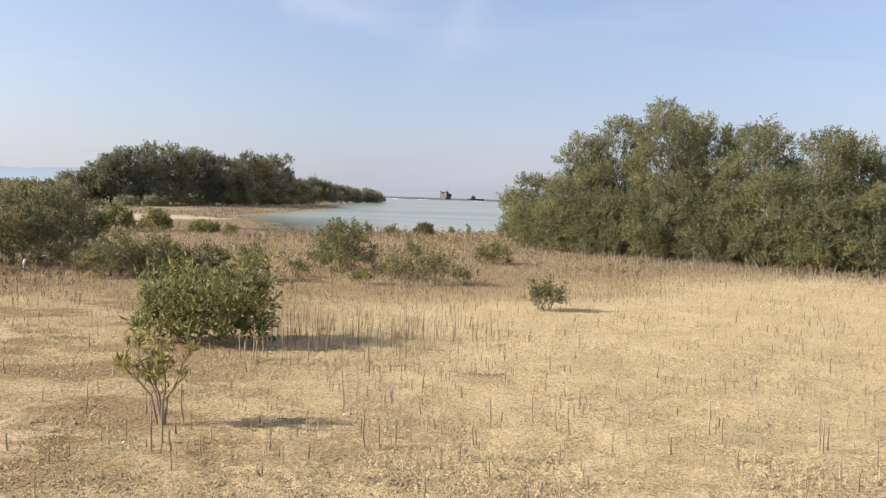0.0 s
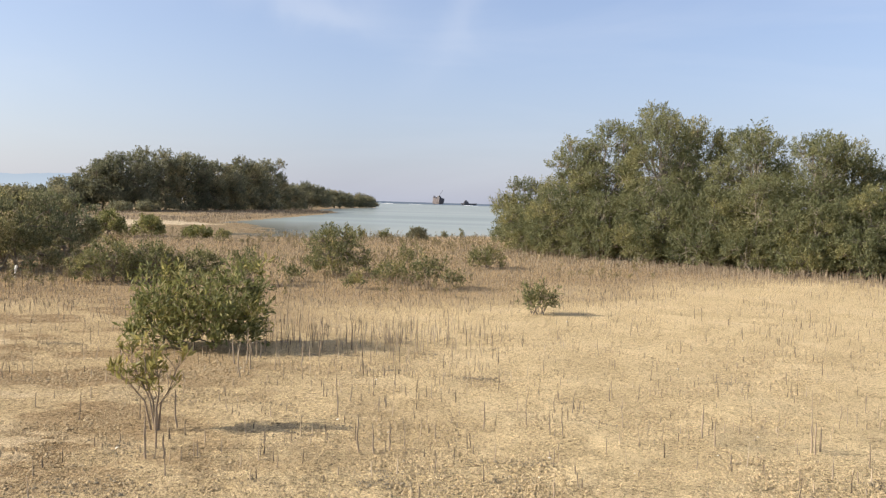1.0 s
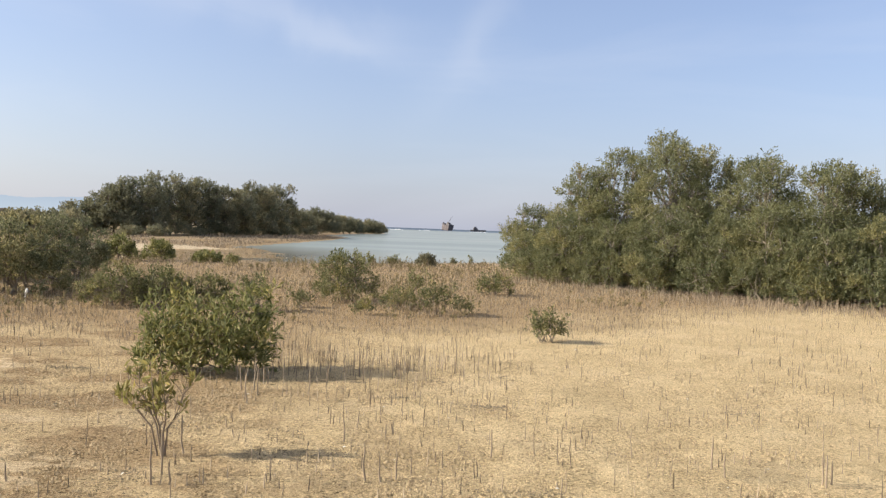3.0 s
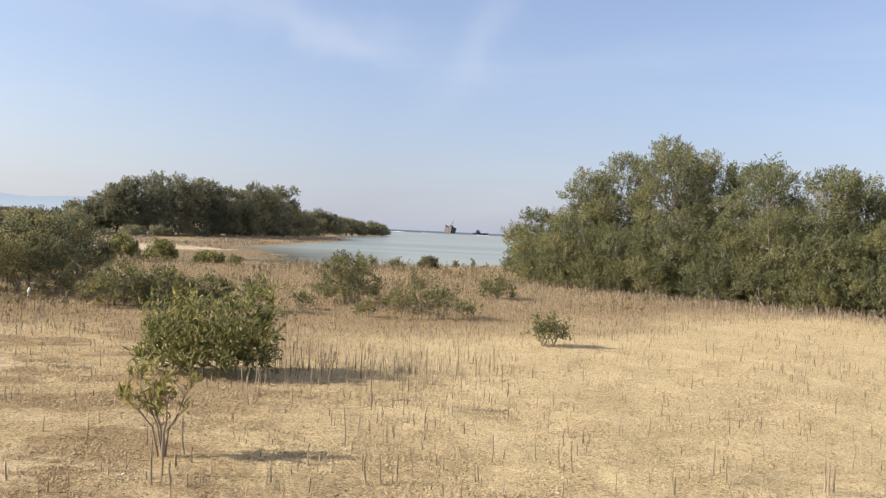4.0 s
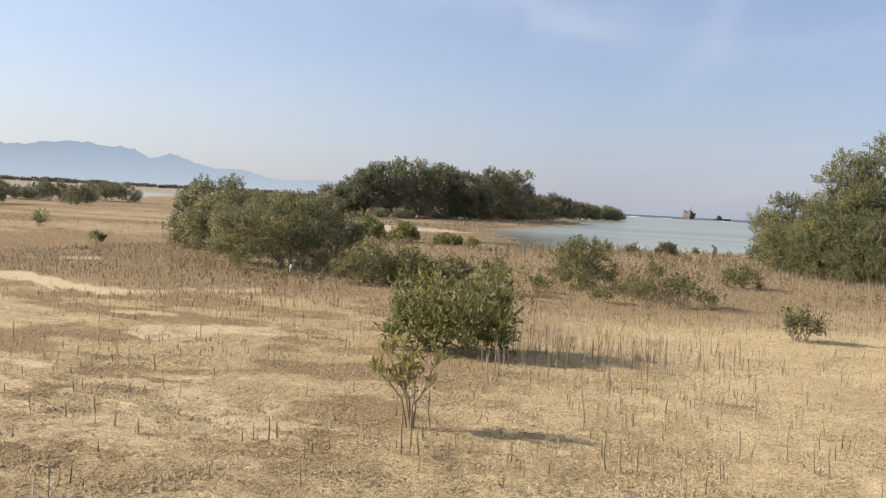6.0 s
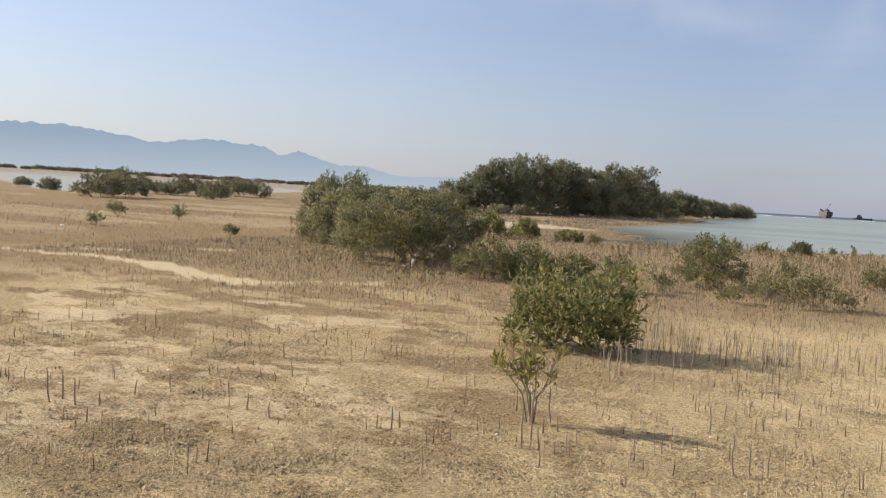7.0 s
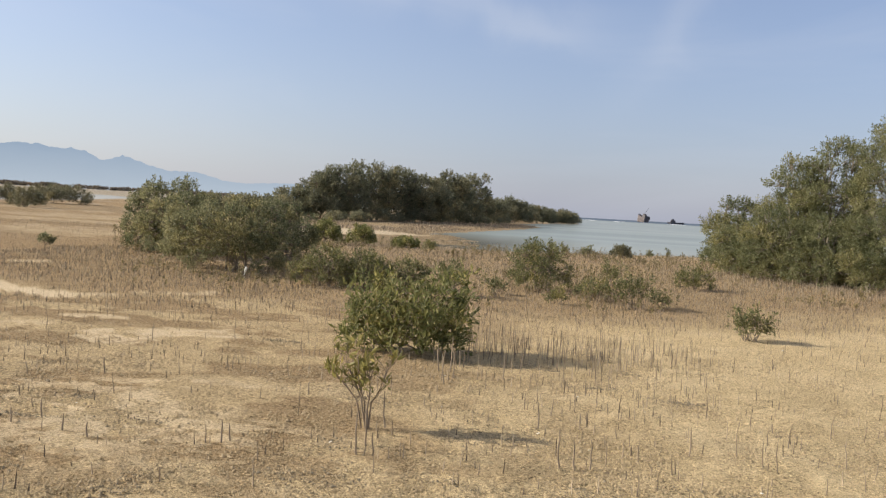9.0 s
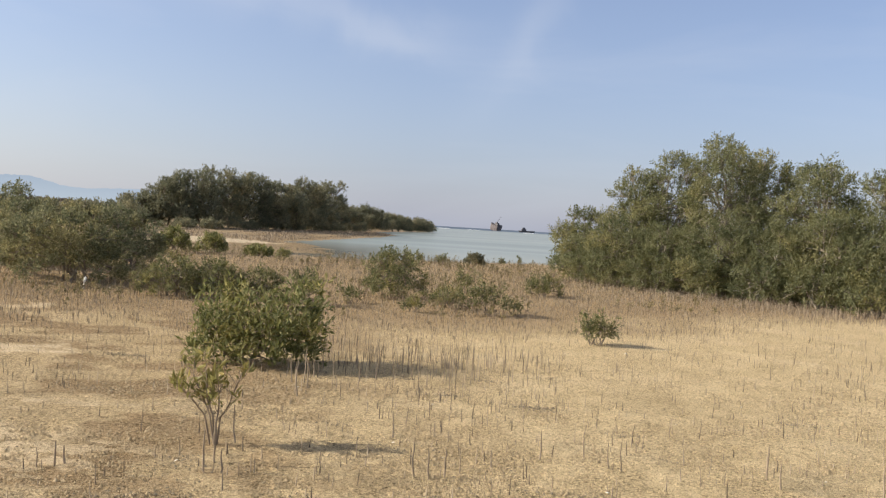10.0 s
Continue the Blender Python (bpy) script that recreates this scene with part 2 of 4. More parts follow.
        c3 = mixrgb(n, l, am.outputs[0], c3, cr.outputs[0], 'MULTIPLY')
    vo = cells[0]
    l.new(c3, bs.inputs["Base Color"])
    bs.inputs["Roughness"].default_value = 0.95
    bs.inputs["Specular IOR Level"].default_value = 0.1
    crumb = n.new("ShaderNodeMath")
    crumb.operation = 'MULTIPLY_ADD'
    crumb.inputs[1].default_value = -1.0
    l.new(vo.outputs["Distance"], crumb.inputs[0])
    l.new(n2.outputs["Fac"], crumb.inputs[2])
    b1 = n.new("ShaderNodeBump")
    b1.inputs["Strength"].default_value, b1.inputs["Distance"].default_value = 0.9, 0.013
    hgt = n.new("ShaderNodeMath")
    hgt.operation = 'MULTIPLY'
    l.new(crumb.outputs[0], hgt.inputs[0])
    l.new(amt.outputs[0], hgt.inputs[1])
    l.new(hgt.outputs[0], b1.inputs["Height"])
    b2 = n.new("ShaderNodeBump")
    b2.inputs["Strength"].default_value, b2.inputs["Distance"].default_value = 0.9, 0.008
    l.new(n3.outputs["Fac"], b2.inputs["Height"])
    l.new(b1.outputs[0], b2.inputs["Normal"])
    l.new(b2.outputs[0], bs.inputs["Normal"])
    return m


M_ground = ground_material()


def plain(name, col, rough=0.9, scale=20, vary=0.3, metal=0.0, spec=0.2):
    m, n, l, bs = mat(name)
    tc = n.new("ShaderNodeTexCoord")
    no = noise_node(n, l, tc.outputs["Object"], scale, 5)
    lo = tuple(c * (1 - vary) for c in col)
    hi = tuple(min(1, c * (1 + vary)) for c in col)
    r = ramp(n, [(0.3, lo), (0.7, hi)])
    l.new(no.outputs["Fac"], r.inputs[0])
    l.new(r.outputs[0], bs.inputs["Base Color"])
    bs.inputs["Roughness"].default_value = rough
    bs.inputs["Metallic"].default_value = metal
    bs.inputs["Specular IOR Level"].default_value = spec
    return m


M_clod = bark_material("mud_clod", (0.28, 0.21, 0.12), (0.50, 0.385, 0.235), 30)
M_crust = bark_material("algae_crust", (0.15, 0.120, 0.078), (0.30, 0.245, 0.165), 30)
M_shell = plain("bleached_shell", (0.75, 0.70, 0.60), 0.6, 60, 0.1)
M_rust = plain("rusted_hull", (0.14, 0.12, 0.118), 0.85, 0.4, 0.35)
M_rust_dark = plain("dark_superstructure", (0.12, 0.112, 0.115), 0.85, 0.6, 0.3)
M_white = plain("white_plastic", (0.80, 0.78, 0.72), 0.5, 25, 0.06)
M_foam = plain("breaking_surf", (0.85, 0.86, 0.86), 0.8, 0.3, 0.05)


def water_material():
    m, n, l, bs = mat("lagoon_water")
    tc = n.new("ShaderNodeTexCoord")
    sp = n.new("ShaderNodeSeparateXYZ")
    l.new(tc.outputs["Object"], sp.inputs[0])
    mp = n.new("ShaderNodeMapping")
    mp.inputs["Scale"].default_value = (0.25, 1.0, 1.0)
    l.new(tc.outputs["Object"], mp.inputs["Vector"])
    bands = noise_node(n, l, mp.outputs[0], 0.06, 4, 0.5, 0.4)
    shallow = ramp(n, [(0.36, (0.235, 0.275, 0.278)), (0.5, (0.265, 0.305, 0.305)), (0.64, (0.30, 0.332, 0.325))])
    l.new(bands.outputs["Fac"], shallow.inputs[0])
    # pale sandy shallows close to the shore, deep water beyond the reef edge
    near = n.new("ShaderNodeMapRange")
    near.inputs["From Min"].default_value, near.inputs["From Max"].default_value = 36, 62
    near.inputs["To Min"].default_value, near.inputs["To Max"].default_value = 0.75, 0.0
    l.new(sp.outputs[1], near.inputs["Value"])
    c0 = mixrgb(n, l, near.outputs[0], shallow.outputs[0], (0.31, 0.325, 0.295))
    # pool darkened: muddy bed, and the grove's reflection put into the colour
    pool = n.new("ShaderNodeMapRange")
    pool.inputs["From Min"].default_value, pool.inputs["From Max"].default_value = -2.0, -7.5
    pool.inputs["To Max"].default_value = 0.95
    l.new(sp.outputs[0], pool.inputs["Value"])
    poolf = n.new("ShaderNodeMath")
    poolf.operation = 'MULTIPLY'
    l.new(pool.outputs[0], poolf.inputs[0])
    head = n.new("ShaderNodeMapRange")
    head.inputs["From Min"].default_value, head.inputs["From Max"].default_value = 46, 66
    head.inputs["To Min"].default_value, head.inputs["To Max"].default_value = 1.0, 0.0
    l.new(sp.outputs[1], head.inputs["Value"])
    l.new(head.outputs[0], poolf.inputs[1])
    c0 = mixrgb(n, l, poolf.outputs[0], c0, (0.105, 0.10, 0.075))
    west = n.new("ShaderNodeMapRange")
    west.inputs["From Min"].default_value, west.inputs["From Max"].default_value = -55, -40
    west.inputs["To Min"].default_value, west.inputs["To Max"].default_value = 0.9, 0.0
    l.new(sp.outputs[0], west.inputs["Value"])
    c0 = mixrgb(n, l, west.outputs[0], c0, (0.40, 0.385, 0.35))
    deep = n.new("ShaderNodeMapRange")
    deep.inputs["From Min"].default_value, deep.inputs["From Max"].default_value = 600, 680
    l.new(sp.outputs[1], deep.inputs["Value"])
    c1 = mixrgb(n, l, deep.outputs[0], c0, (0.10, 0.13, 0.175))
    l.new(c1, bs.inputs["Base Color"])
    bs.inputs["Roughness"].default_value = 0.12
    bs.inputs["IOR"].default_value = 1.33
    lev = n.new("ShaderNodeMapRange")
    lev.inputs["From Min"].default_value, lev.inputs["From Max"].default_value = 600, 680
    lev.inputs["To Min"].default_value, lev.inputs["To Max"].default_value = 0.5, 0.12
    l.new(sp.outputs[1], lev.inputs["Value"])
    l.new(lev.outputs[0], bs.inputs["Specular IOR Level"])
    rip = noise_node(n, l, mp.outputs[0], 2.2, 3, 0.5)
    bu = n.new("ShaderNodeBump")
    bu.inputs["Strength"].default_value, bu.inputs["Distance"].default_value = 0.5, 0.06
    l.new(rip.outputs["Fac"], bu.inputs["Height"])
    l.new(bu.outputs[0], bs.inputs["Normal"])
    swell = n.new("ShaderNodeBsdfDiffuse")
    l.new(c1, swell.inputs["Color"])
    half = n.new("ShaderNodeMath")
    half.operation = 'MULTIPLY_ADD'
    half.inputs[1].default_value, half.inputs[2].default_value = 0.25, 0.62
    l.new(deep.outputs[0], half.inputs[0])
    mx = n.new("ShaderNodeMixShader")
    l.new(half.outputs[0], mx.inputs[0])
    l.new(bs.outputs[0], mx.inputs[1])
    l.new(swell.outputs[0], mx.inputs[2])
    l.new(mx.outputs[0], n["Material Output"].inputs["Surface"])
    return m


M_water = water_material()


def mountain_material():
    # backdrop of far hills that glows, kilometres of air haze painted into its colour
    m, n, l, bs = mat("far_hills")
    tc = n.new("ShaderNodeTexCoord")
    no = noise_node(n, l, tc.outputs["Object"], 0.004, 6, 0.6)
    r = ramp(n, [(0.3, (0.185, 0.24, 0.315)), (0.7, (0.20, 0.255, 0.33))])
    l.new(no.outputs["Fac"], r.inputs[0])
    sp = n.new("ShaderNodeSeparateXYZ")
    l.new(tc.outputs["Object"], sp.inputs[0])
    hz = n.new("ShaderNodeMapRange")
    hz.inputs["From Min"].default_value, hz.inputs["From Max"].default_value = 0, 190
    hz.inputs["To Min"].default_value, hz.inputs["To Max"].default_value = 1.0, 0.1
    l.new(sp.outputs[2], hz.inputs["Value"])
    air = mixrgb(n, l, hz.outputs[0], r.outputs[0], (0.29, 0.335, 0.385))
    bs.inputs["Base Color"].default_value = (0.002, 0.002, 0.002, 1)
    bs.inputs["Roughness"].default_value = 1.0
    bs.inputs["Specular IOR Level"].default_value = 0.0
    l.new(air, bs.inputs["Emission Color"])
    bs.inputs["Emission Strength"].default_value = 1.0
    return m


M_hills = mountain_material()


# ---- geometry helpers ----
def fast_mesh(name, verts, faces, material, smooth=False):
    """A mesh from arrays; faces all have the same number of corners."""
    verts = np.asarray(verts, dtype=np.float32)
    faces = np.asarray(faces, dtype=np.int32)
    me = bpy.data.meshes.new(name)
    k = faces.shape[1]
    me.vertices.add(len(verts))
    me.vertices.foreach_set("co", verts.ravel())
    me.loops.add(faces.size)
    me.loops.foreach_set("vertex_index", faces.ravel())
    me.polygons.add(len(faces))
    me.polygons.foreach_set("loop_start", np.arange(0, faces.size, k, dtype=np.int32))
    me.polygons.foreach_set("use_smooth", np.full(len(faces), smooth, dtype=bool))
    me.update(calc_edges=True)
    me.materials.append(material)
    return me


def empty(name, loc, label, category, group=""):
    ob = new(name)
    ob.empty_display_size = 0.1
    ob.location = loc
    return tagged(ob, label, category, group)


def part(name, me, parent, label="", loc=None):
    ob = new(name, me)
    ob.parent = parent
    if loc is not None:
        ob.location = loc
    if label:
        tagged(ob, label)
    return ob


def vhash(ix, iy, seed):
    h = (ix.astype(np.int64) * 374761393 + iy.astype(np.int64) * 668265263 + seed * 974634777) & 0xFFFFFFFF
    h = ((h ^ (h >> 13)) * 1274126177) & 0xFFFFFFFF
    h = h ^ (h >> 16)
    return (h & 0xFFFFFF) / float(0xFFFFFF)


def vnoise(x, y, seed=0):
    xi, yi = np.floor(x), np.floor(y)
    u, v = x - xi, y - yi
    u, v = u * u * (3 - 2 * u), v * v * (3 - 2 * v)
    a, b = vhash(xi, yi, seed), vhash(xi + 1, yi, seed)
    c, d = vhash(xi, yi + 1, seed), vhash(xi + 1, yi + 1, seed)
    return (a * (1 - u) + b * u) * (1 - v) + (c * (1 - u) + d * u) * v


def fbm(x, y, octaves=4, seed=0):
    s, a, t = 0.0, 0.5, 0.0
    for o in range(octaves):
        s = s + a * vnoise(x * 2 ** o + 17.3 * o, y * 2 ** o - 9.1 * o, seed + o)
        t += a
        a *= 0.5
    return s / t


def smooth(a, b, x):
    t = np.clip((x - a) / (b - a), 0, 1)
    return t * t * (3 - 2 * t)


def seg_dist(x, y, pts):
    best = np.full(np.shape(x), 1e9)
    for (ax, ay), (bx, by) in zip(pts[:-1], pts[1:]):
        dx, dy = bx - ax, by - ay
        t = np.clip(((x - ax) * dx + (y - ay) * dy) / (dx * dx + dy * dy), 0, 1)
        best = np.minimum(best, np.hypot(x - ax - t * dx, y - ay - t * dy))
    return best


def inside(x, y, poly):
    c = np.zeros(np.shape(x), dtype=bool)
    for (ax, ay), (bx, by) in zip(poly, poly[1:] + poly[:1]):
        hit = ((ay > y) != (by > y)) & (x < (bx - ax) * (y - ay) / (by - ay + 1e-12) + ax)
        c ^= hit
    return c


# ---- the lie of the land ----
SEA = [(400, 60), (60, 52), (15, 51), (7.5, 48.5), (3.8, 45.9), (0.2, 42.3), (-3.5, 39.3), (-6.0, 37.2), (-8.2, 37.2), (-9.5, 39.2),
       (-10.6, 42.0), (-11.3, 46.0), (-12.0, 49.9), (-13.4, 56.0), (-13.0, 60.0), (-12.4, 73.0), (-11.7, 100.0), (-12.6, 122.0), (-17.5, 126.0), (-18.0, 150.0), (-16.0, 180.0),
       (-12.8, 208.0), (-16.0, 230.0), (-60, 300), (-400, 900), (-1500, 2500), (-2600, 4950), (4000, 4950), (4900, 600)]
INLET = [(-62, 54), (-66, 66), (-74, 86), (-84, 112), (-110, 160), (-150, 236), (-205, 300), (-330, 330), (-420, 300), (-300, 205), (-140, 110)]
WATER_Z = -0.10


def land(x, y):
    """Height of the ground."""
    w = (fbm(x * 0.35, y * 0.35, 3, 5) - 0.5) * 0.8 * smooth(12, 40, np.hypot(x, y))
    d = np.minimum(seg_dist(x, y, SEA + SEA[:1]), seg_dist(x, y, INLET + INLET[:1]))
    s = np.where(inside(x, y, SEA) | inside(x, y, INLET), -d, d) + w
    shore = np.where(s > 0, WATER_Z + 0.10 * smooth(0, 6, s), WATER_Z - 0.6 * smooth(0, 10, -s) - 0.01)
    r = np.hypot(x, y)
    az = np.degrees(np.arctan2(x, y))
    dune = 2.2 * smooth(330, 620, r) * smooth(-22, -28, az)
    dune = np.where(s > 0, dune * smooth(0, 60, s), 0)
    sand_bar = 0.06 * np.exp(-(seg_dist(x, y, [(-13.3, 47.5), (-15.5, 47.5), (-18.5, 47.0)]) / 4.0) ** 2)
    # ripples of mud that break the surface at the head of the pool
    bars = 0.12 * smooth(0.53, 0.62, fbm(x * 0.35 + 2, y * 1.1, 3, 19)) * smooth(-4.5, -7.5, x) * smooth(-14.5, -12.5, x) * smooth(34, 37, y) * smooth(57, 50, y) * (s < 0)
    return shore + bars + dune + sand_bar + 0.05 * (fbm(x * 0.22, y * 0.22, 2, 9) - 0.5) * smooth(1.5, 5, s) * smooth(3, 9, r)


TONGUE = [(-14.6, 12.0), (-13.6, 12.3), (-12.6, 12.5), (-11.1, 12.1), (-9.8, 11.55), (-8.9, 11.4), (-8.3, 11.25)]
RUNNELS = [(-8.3, 11.25), (-7.6, 12.0), (-6.8, 13.1)], [(-14.2, 13.1), (-13.6, 14.8), (-12.2, 16.5)]
PANS = ((-4.95, 8.95, 0.62, 0.62), (-5.5, 8.3, 0.4, 0.35), (-7.7, 7.15, 0.60, 0.30), (-8.6, 7.7, 0.6, 0.35), (-6.2, 5.45, 0.30, 0.22), (-4.96, 5.15, 0.34, 0.20), (-6.7, 9.25, 0.5, 0.25), (-5.6, 6.0, 0.5, 0.22))


def root_edge(x, y):
    """How far a place lies inside the belt of dense roots: from 12 on."""
    return y - 0.3 * np.minimum(x, 0) - 0.9 * np.maximum(x - 0.3, 0) + 3.0 * (fbm(x * 0.35, y * 0.35, 3, 15) - 0.5)


WET = [(-16.4, 39.6), (-15.4, 42.3), (-13.4, 46.6), (-11.6, 49.6), (-9.8, 43.0), (-8.6, 36.8), (-6.4, 33.8), (-9.2, 31.9), (-12.4, 33.2)]     # wet mud at the head of the pool
BAR = [(-12.3, 49.9), (-13.3, 47), (-14.3, 44.6), (-15.8, 41.2), (-19, 42), (-20, 50), (-18.7, 52.8), (-16.6, 56.2), (-14, 53)]


def tones(x, y):
    """How pale and dry, how brown and muddy, how grey with algae and painted far haze the ground is."""
    r = np.hypot(x, y)
    lump = fbm(x * 0.9, y * 1.5, 4, 21)
    fine = fbm(x * 4, y * 5, 3, 31)
    wx, wy = x + 0.9 * (fbm(x * 1.7, y * 1.7, 4, 51) - 0.5), y + 1.1 * (fbm(x * 1.7, y * 1.7, 4, 52) - 0.5)
    crumb = 0.30 * (fbm(x * 8, y * 8, 3, 53) - 0.5)
    tongue = smooth(0.34, 0.27, seg_dist(wx, wy, TONGUE) + crumb)
    for line in RUNNELS:
        tongue = np.maximum(tongue, 0.8 * smooth(0.16, 0.09, seg_dist(wx, wy, line) + crumb))
    patch = 0.0 * x
    for px, py, pa, pb in PANS:
        patch = np.maximum(patch, 0.9 * smooth(1.0, 0.86, np.hypot((wx - px) / pa, (wy - py) / pb) + 2.6 * crumb))
    left = smooth(1.0, -2.6, x + 0.12 * (y - 6))
    run = fbm(x * 0.9 + 0.35 * y, y * 2.2, 4, 44) + 0.35 * (fbm(x * 7, y * 9, 3, 46) - 0.5)
    streaks = 0.7 * left * smooth(0.565, 0.580, run) * smooth(0.40, 0.47, fbm(x * 0.35, y * 0.5, 3, 47)) * smooth(15, 11, y) * (0.25 + 0.75 * smooth(4.6, 6.0, r)) * (1 - smooth(8.8, 10, y) * (0.75 + 0.25 * smooth(-8, -6, x + 0.3 * (y - 9))))
    bar = inside(x + (lump - 0.5) * 2, y + (lump - 0.5) * 3, BAR) * 1.0
    fl = smooth(-13, -20, x) * smooth(0.50, 0.62, fbm(x * 0.10 + 3, y * 0.30, 4, 12)) * 0.5
    far_beach = 0.85 * smooth(300, 420, r) * smooth(-22, -26, np.degrees(np.arctan2(x, y)))
    litter = 1 - 0.55 * smooth(0.52, 0.60, fbm(x * 11, y * 11, 3, 57)) * smooth(14, 9, r)
    pale = np.clip((tongue + patch + streaks) * litter + bar + fl + far_beach, 0, 1)
    mud = left * (0.35 + 0.55 * smooth(0.46, 0.54, lump + 0.3 * (fine - 0.5))) + 0.6 * smooth(-10, -15, x)
    dense = smooth(11, 15.5, root_edge(x, y)) * 0.85
    spit = inside(x, y, [(-12, 57), (-10, 101), (-12, 124), (-40, 130), (-60, 60), (-20, 55)]) * 0.9
    mud = mud * (0.6 + 0.4 * smooth(3.8, 5.6, r))
    mud = np.clip(np.maximum(np.maximum(mud, dense), spit) * (1 - pale), 0, 1) * (0.35 + 0.65 * smooth(300, 150, r))
    alg_haze = smooth(0.60, 0.72, fbm(x * 1.3 + 5, y * 2.3, 4, 77)) * smooth(8.5, 5.0, r) * (0.32 + 0.33 * smooth(0, 1.5, x))
    # distance haze painted through the algae tone; the western flat is greyer too
    alg_haze = np.maximum(alg_haze, 0.7 * smooth(180, 320, r) + 0.3 * smooth(-15, -22, x) * (1 - smooth(180, 320, r)))
    alg_haze = np.maximum(alg_haze, 0.8 * spit)
    wet = inside(x + (lump - 0.5) * 1.5, y + (fine - 0.5) * 3, WET) * 1.0
    rim = 0.85 * smooth(2.2, 0.6, seg_dist(x, y, SEA[7:18]) + 1.2 * (lump - 0.5)) * smooth(-3.5, -6.5, x)
    pool = smooth(-4.5, -6, x) * smooth(-14.5, -13, x) * smooth(34, 36, y) * smooth(57, 52, y) * inside(x, y, SEA)
    wet = np.maximum(np.maximum(wet, pool), rim * (1 - bar))
    pale, mud, alg_haze = pale * (1 - wet), np.maximum(mud, wet), np.maximum(alg_haze, 0.9 * wet)
    return pale, mud, alg_haze * (1 - 0.6 * pale)


def build_ground():
    ang = np.radians(np.concatenate([np.arange(-180, -62, 2.0), np.arange(-62, 41, 0.23), np.arange(41, 180, 2.0), [180.0]]))
    def rings(a, b, q):
        k = int(math.log(b / a) / math.log(q))
        return a * (b / a) ** (np.arange(k) / k)
    rad = np.concatenate([[0.02, 0.25, 0.5], rings(0.7, 2.8, 1.05), rings(2.8, 7.5, 1.0052), rings(7.5, 13, 1.008), rings(13, 60, 1.026), rings(60, 700, 1.05), rings(700, 4950, 1.12), [4950.0]])
    A, Rr = np.meshgrid(ang, rad)
    x, y = Rr * np.sin(A), Rr * np.cos(A)
    z = land(x, y)
    pale, mud, alg_haze = tones(x, y)
    deg = np.degrees(A)
    near = smooth(14, 6, Rr) * smooth(2.5, 3.0, Rr) * smooth(-62.5, -61, deg) * smooth(41.5, 40, deg)
    rough = 0.25 + 0.75 * smooth(0.40, 0.62, fbm(x * 1.1, y * 1.4, 3, 60)) * (1 - 0.8 * pale)
    lumps = fbm(x * 9, y * 9, 3, 70)
    clods = np.abs(fbm(x * 22, y * 22, 2, 80) - 0.5) * 2
    z = z + near * rough * (0.55 + 0.45 * smooth(0.5, -2.5, x)) * (0.017 * (lumps - 0.5) + 0.026 * (fbm(x * 30, y * 30, 2, 82) - 0.5) + 0.009 * (clods - 0.3)) + near * 0.05 * (fbm(x * 1.6, y * 1.6, 3, 90) - 0.5)
    nr, na = A.shape
    v = np.stack([x, y, z], -1).reshape(-1, 3)
    i = np.arange(nr - 1)[:, None] * na + np.arange(na - 1)[None, :]
    f = np.stack([i, i + na, i + na + 1, i + 1], -1).reshape(-1, 4)[:, ::-1]
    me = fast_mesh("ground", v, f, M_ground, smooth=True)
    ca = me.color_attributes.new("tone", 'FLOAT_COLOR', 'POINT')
    col = np.stack([pale, mud, alg_haze, np.ones_like(pale)], -1).astype(np.float32)
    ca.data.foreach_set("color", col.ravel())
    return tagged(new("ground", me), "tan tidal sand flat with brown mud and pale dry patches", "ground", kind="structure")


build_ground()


def build_water():
    # one flat sheet; the land rises through it
    xs = np.array([-4900, -600, -250, -60, 30, 400, 4900.0])
    ys = np.array([24, 70, 160, 320, 620, 900, 4900.0])
    X, Y = np.meshgrid(xs, ys)
    v = np.stack([X, Y, np.full_like(X, WATER_Z)], -1).reshape(-1, 3)
    n = len(xs)
    i = np.arange(len(ys) - 1)[:, None] * n + np.arange(n - 1)[None, :]
    f = np.stack([i, i + 1, i + n + 1, i + n], -1).reshape(-1, 4)
    tagged(new("water", fast_mesh("water", v, f, M_water)), "calm pale turquoise lagoon water with a dark horizon", "water", kind="structure")


build_water()


def build_hills(name, dist, ridge, seed, depth):
    """A range of hills as a ridged sheet; ridge: azimuth, elevation in degrees."""
    az = np.arange(-75, -12.9, 0.15)
    el = np.interp(az, [p[0] for p in ridge], [p[1] for p in ridge])
    el = el * (1 + 0.07 * (fbm(az * 5.0, az * 0 + 5, 3, 8) - 0.5) + 0.10 * (fbm(az * 0.9, az * 0 + seed, 4, seed) - 0.5))
    rows = []
    for k, t in enumerate(np.linspace(0, 1, 7)):
        d = dist + depth * t + 60 * (vnoise(az * 0.8, az * 0 + k, seed + 3) - 0.5)
        h = np.tan(np.radians(el)) * (dist + depth) * (t ** 0.8) + 1.0 - 6 * (1 - t) + 10 * t * (1 - t) * (fbm(az * 1.5, az * 0 + k * 0.7, 3, seed + 5) - 0.5)
        rows.append(np.stack([d * np.sin(np.radians(az)), d * np.cos(np.radians(az)), h], -1))
    v = np.concatenate(rows)
    n = len(az)
    i = np.arange(6)[:, None] * n + np.arange(n - 1)[None, :]
    f = np.stack([i, i + 1, i + n + 1, i + n], -1).reshape(-1, 4)
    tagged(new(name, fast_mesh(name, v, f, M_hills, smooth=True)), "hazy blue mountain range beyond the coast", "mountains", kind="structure")


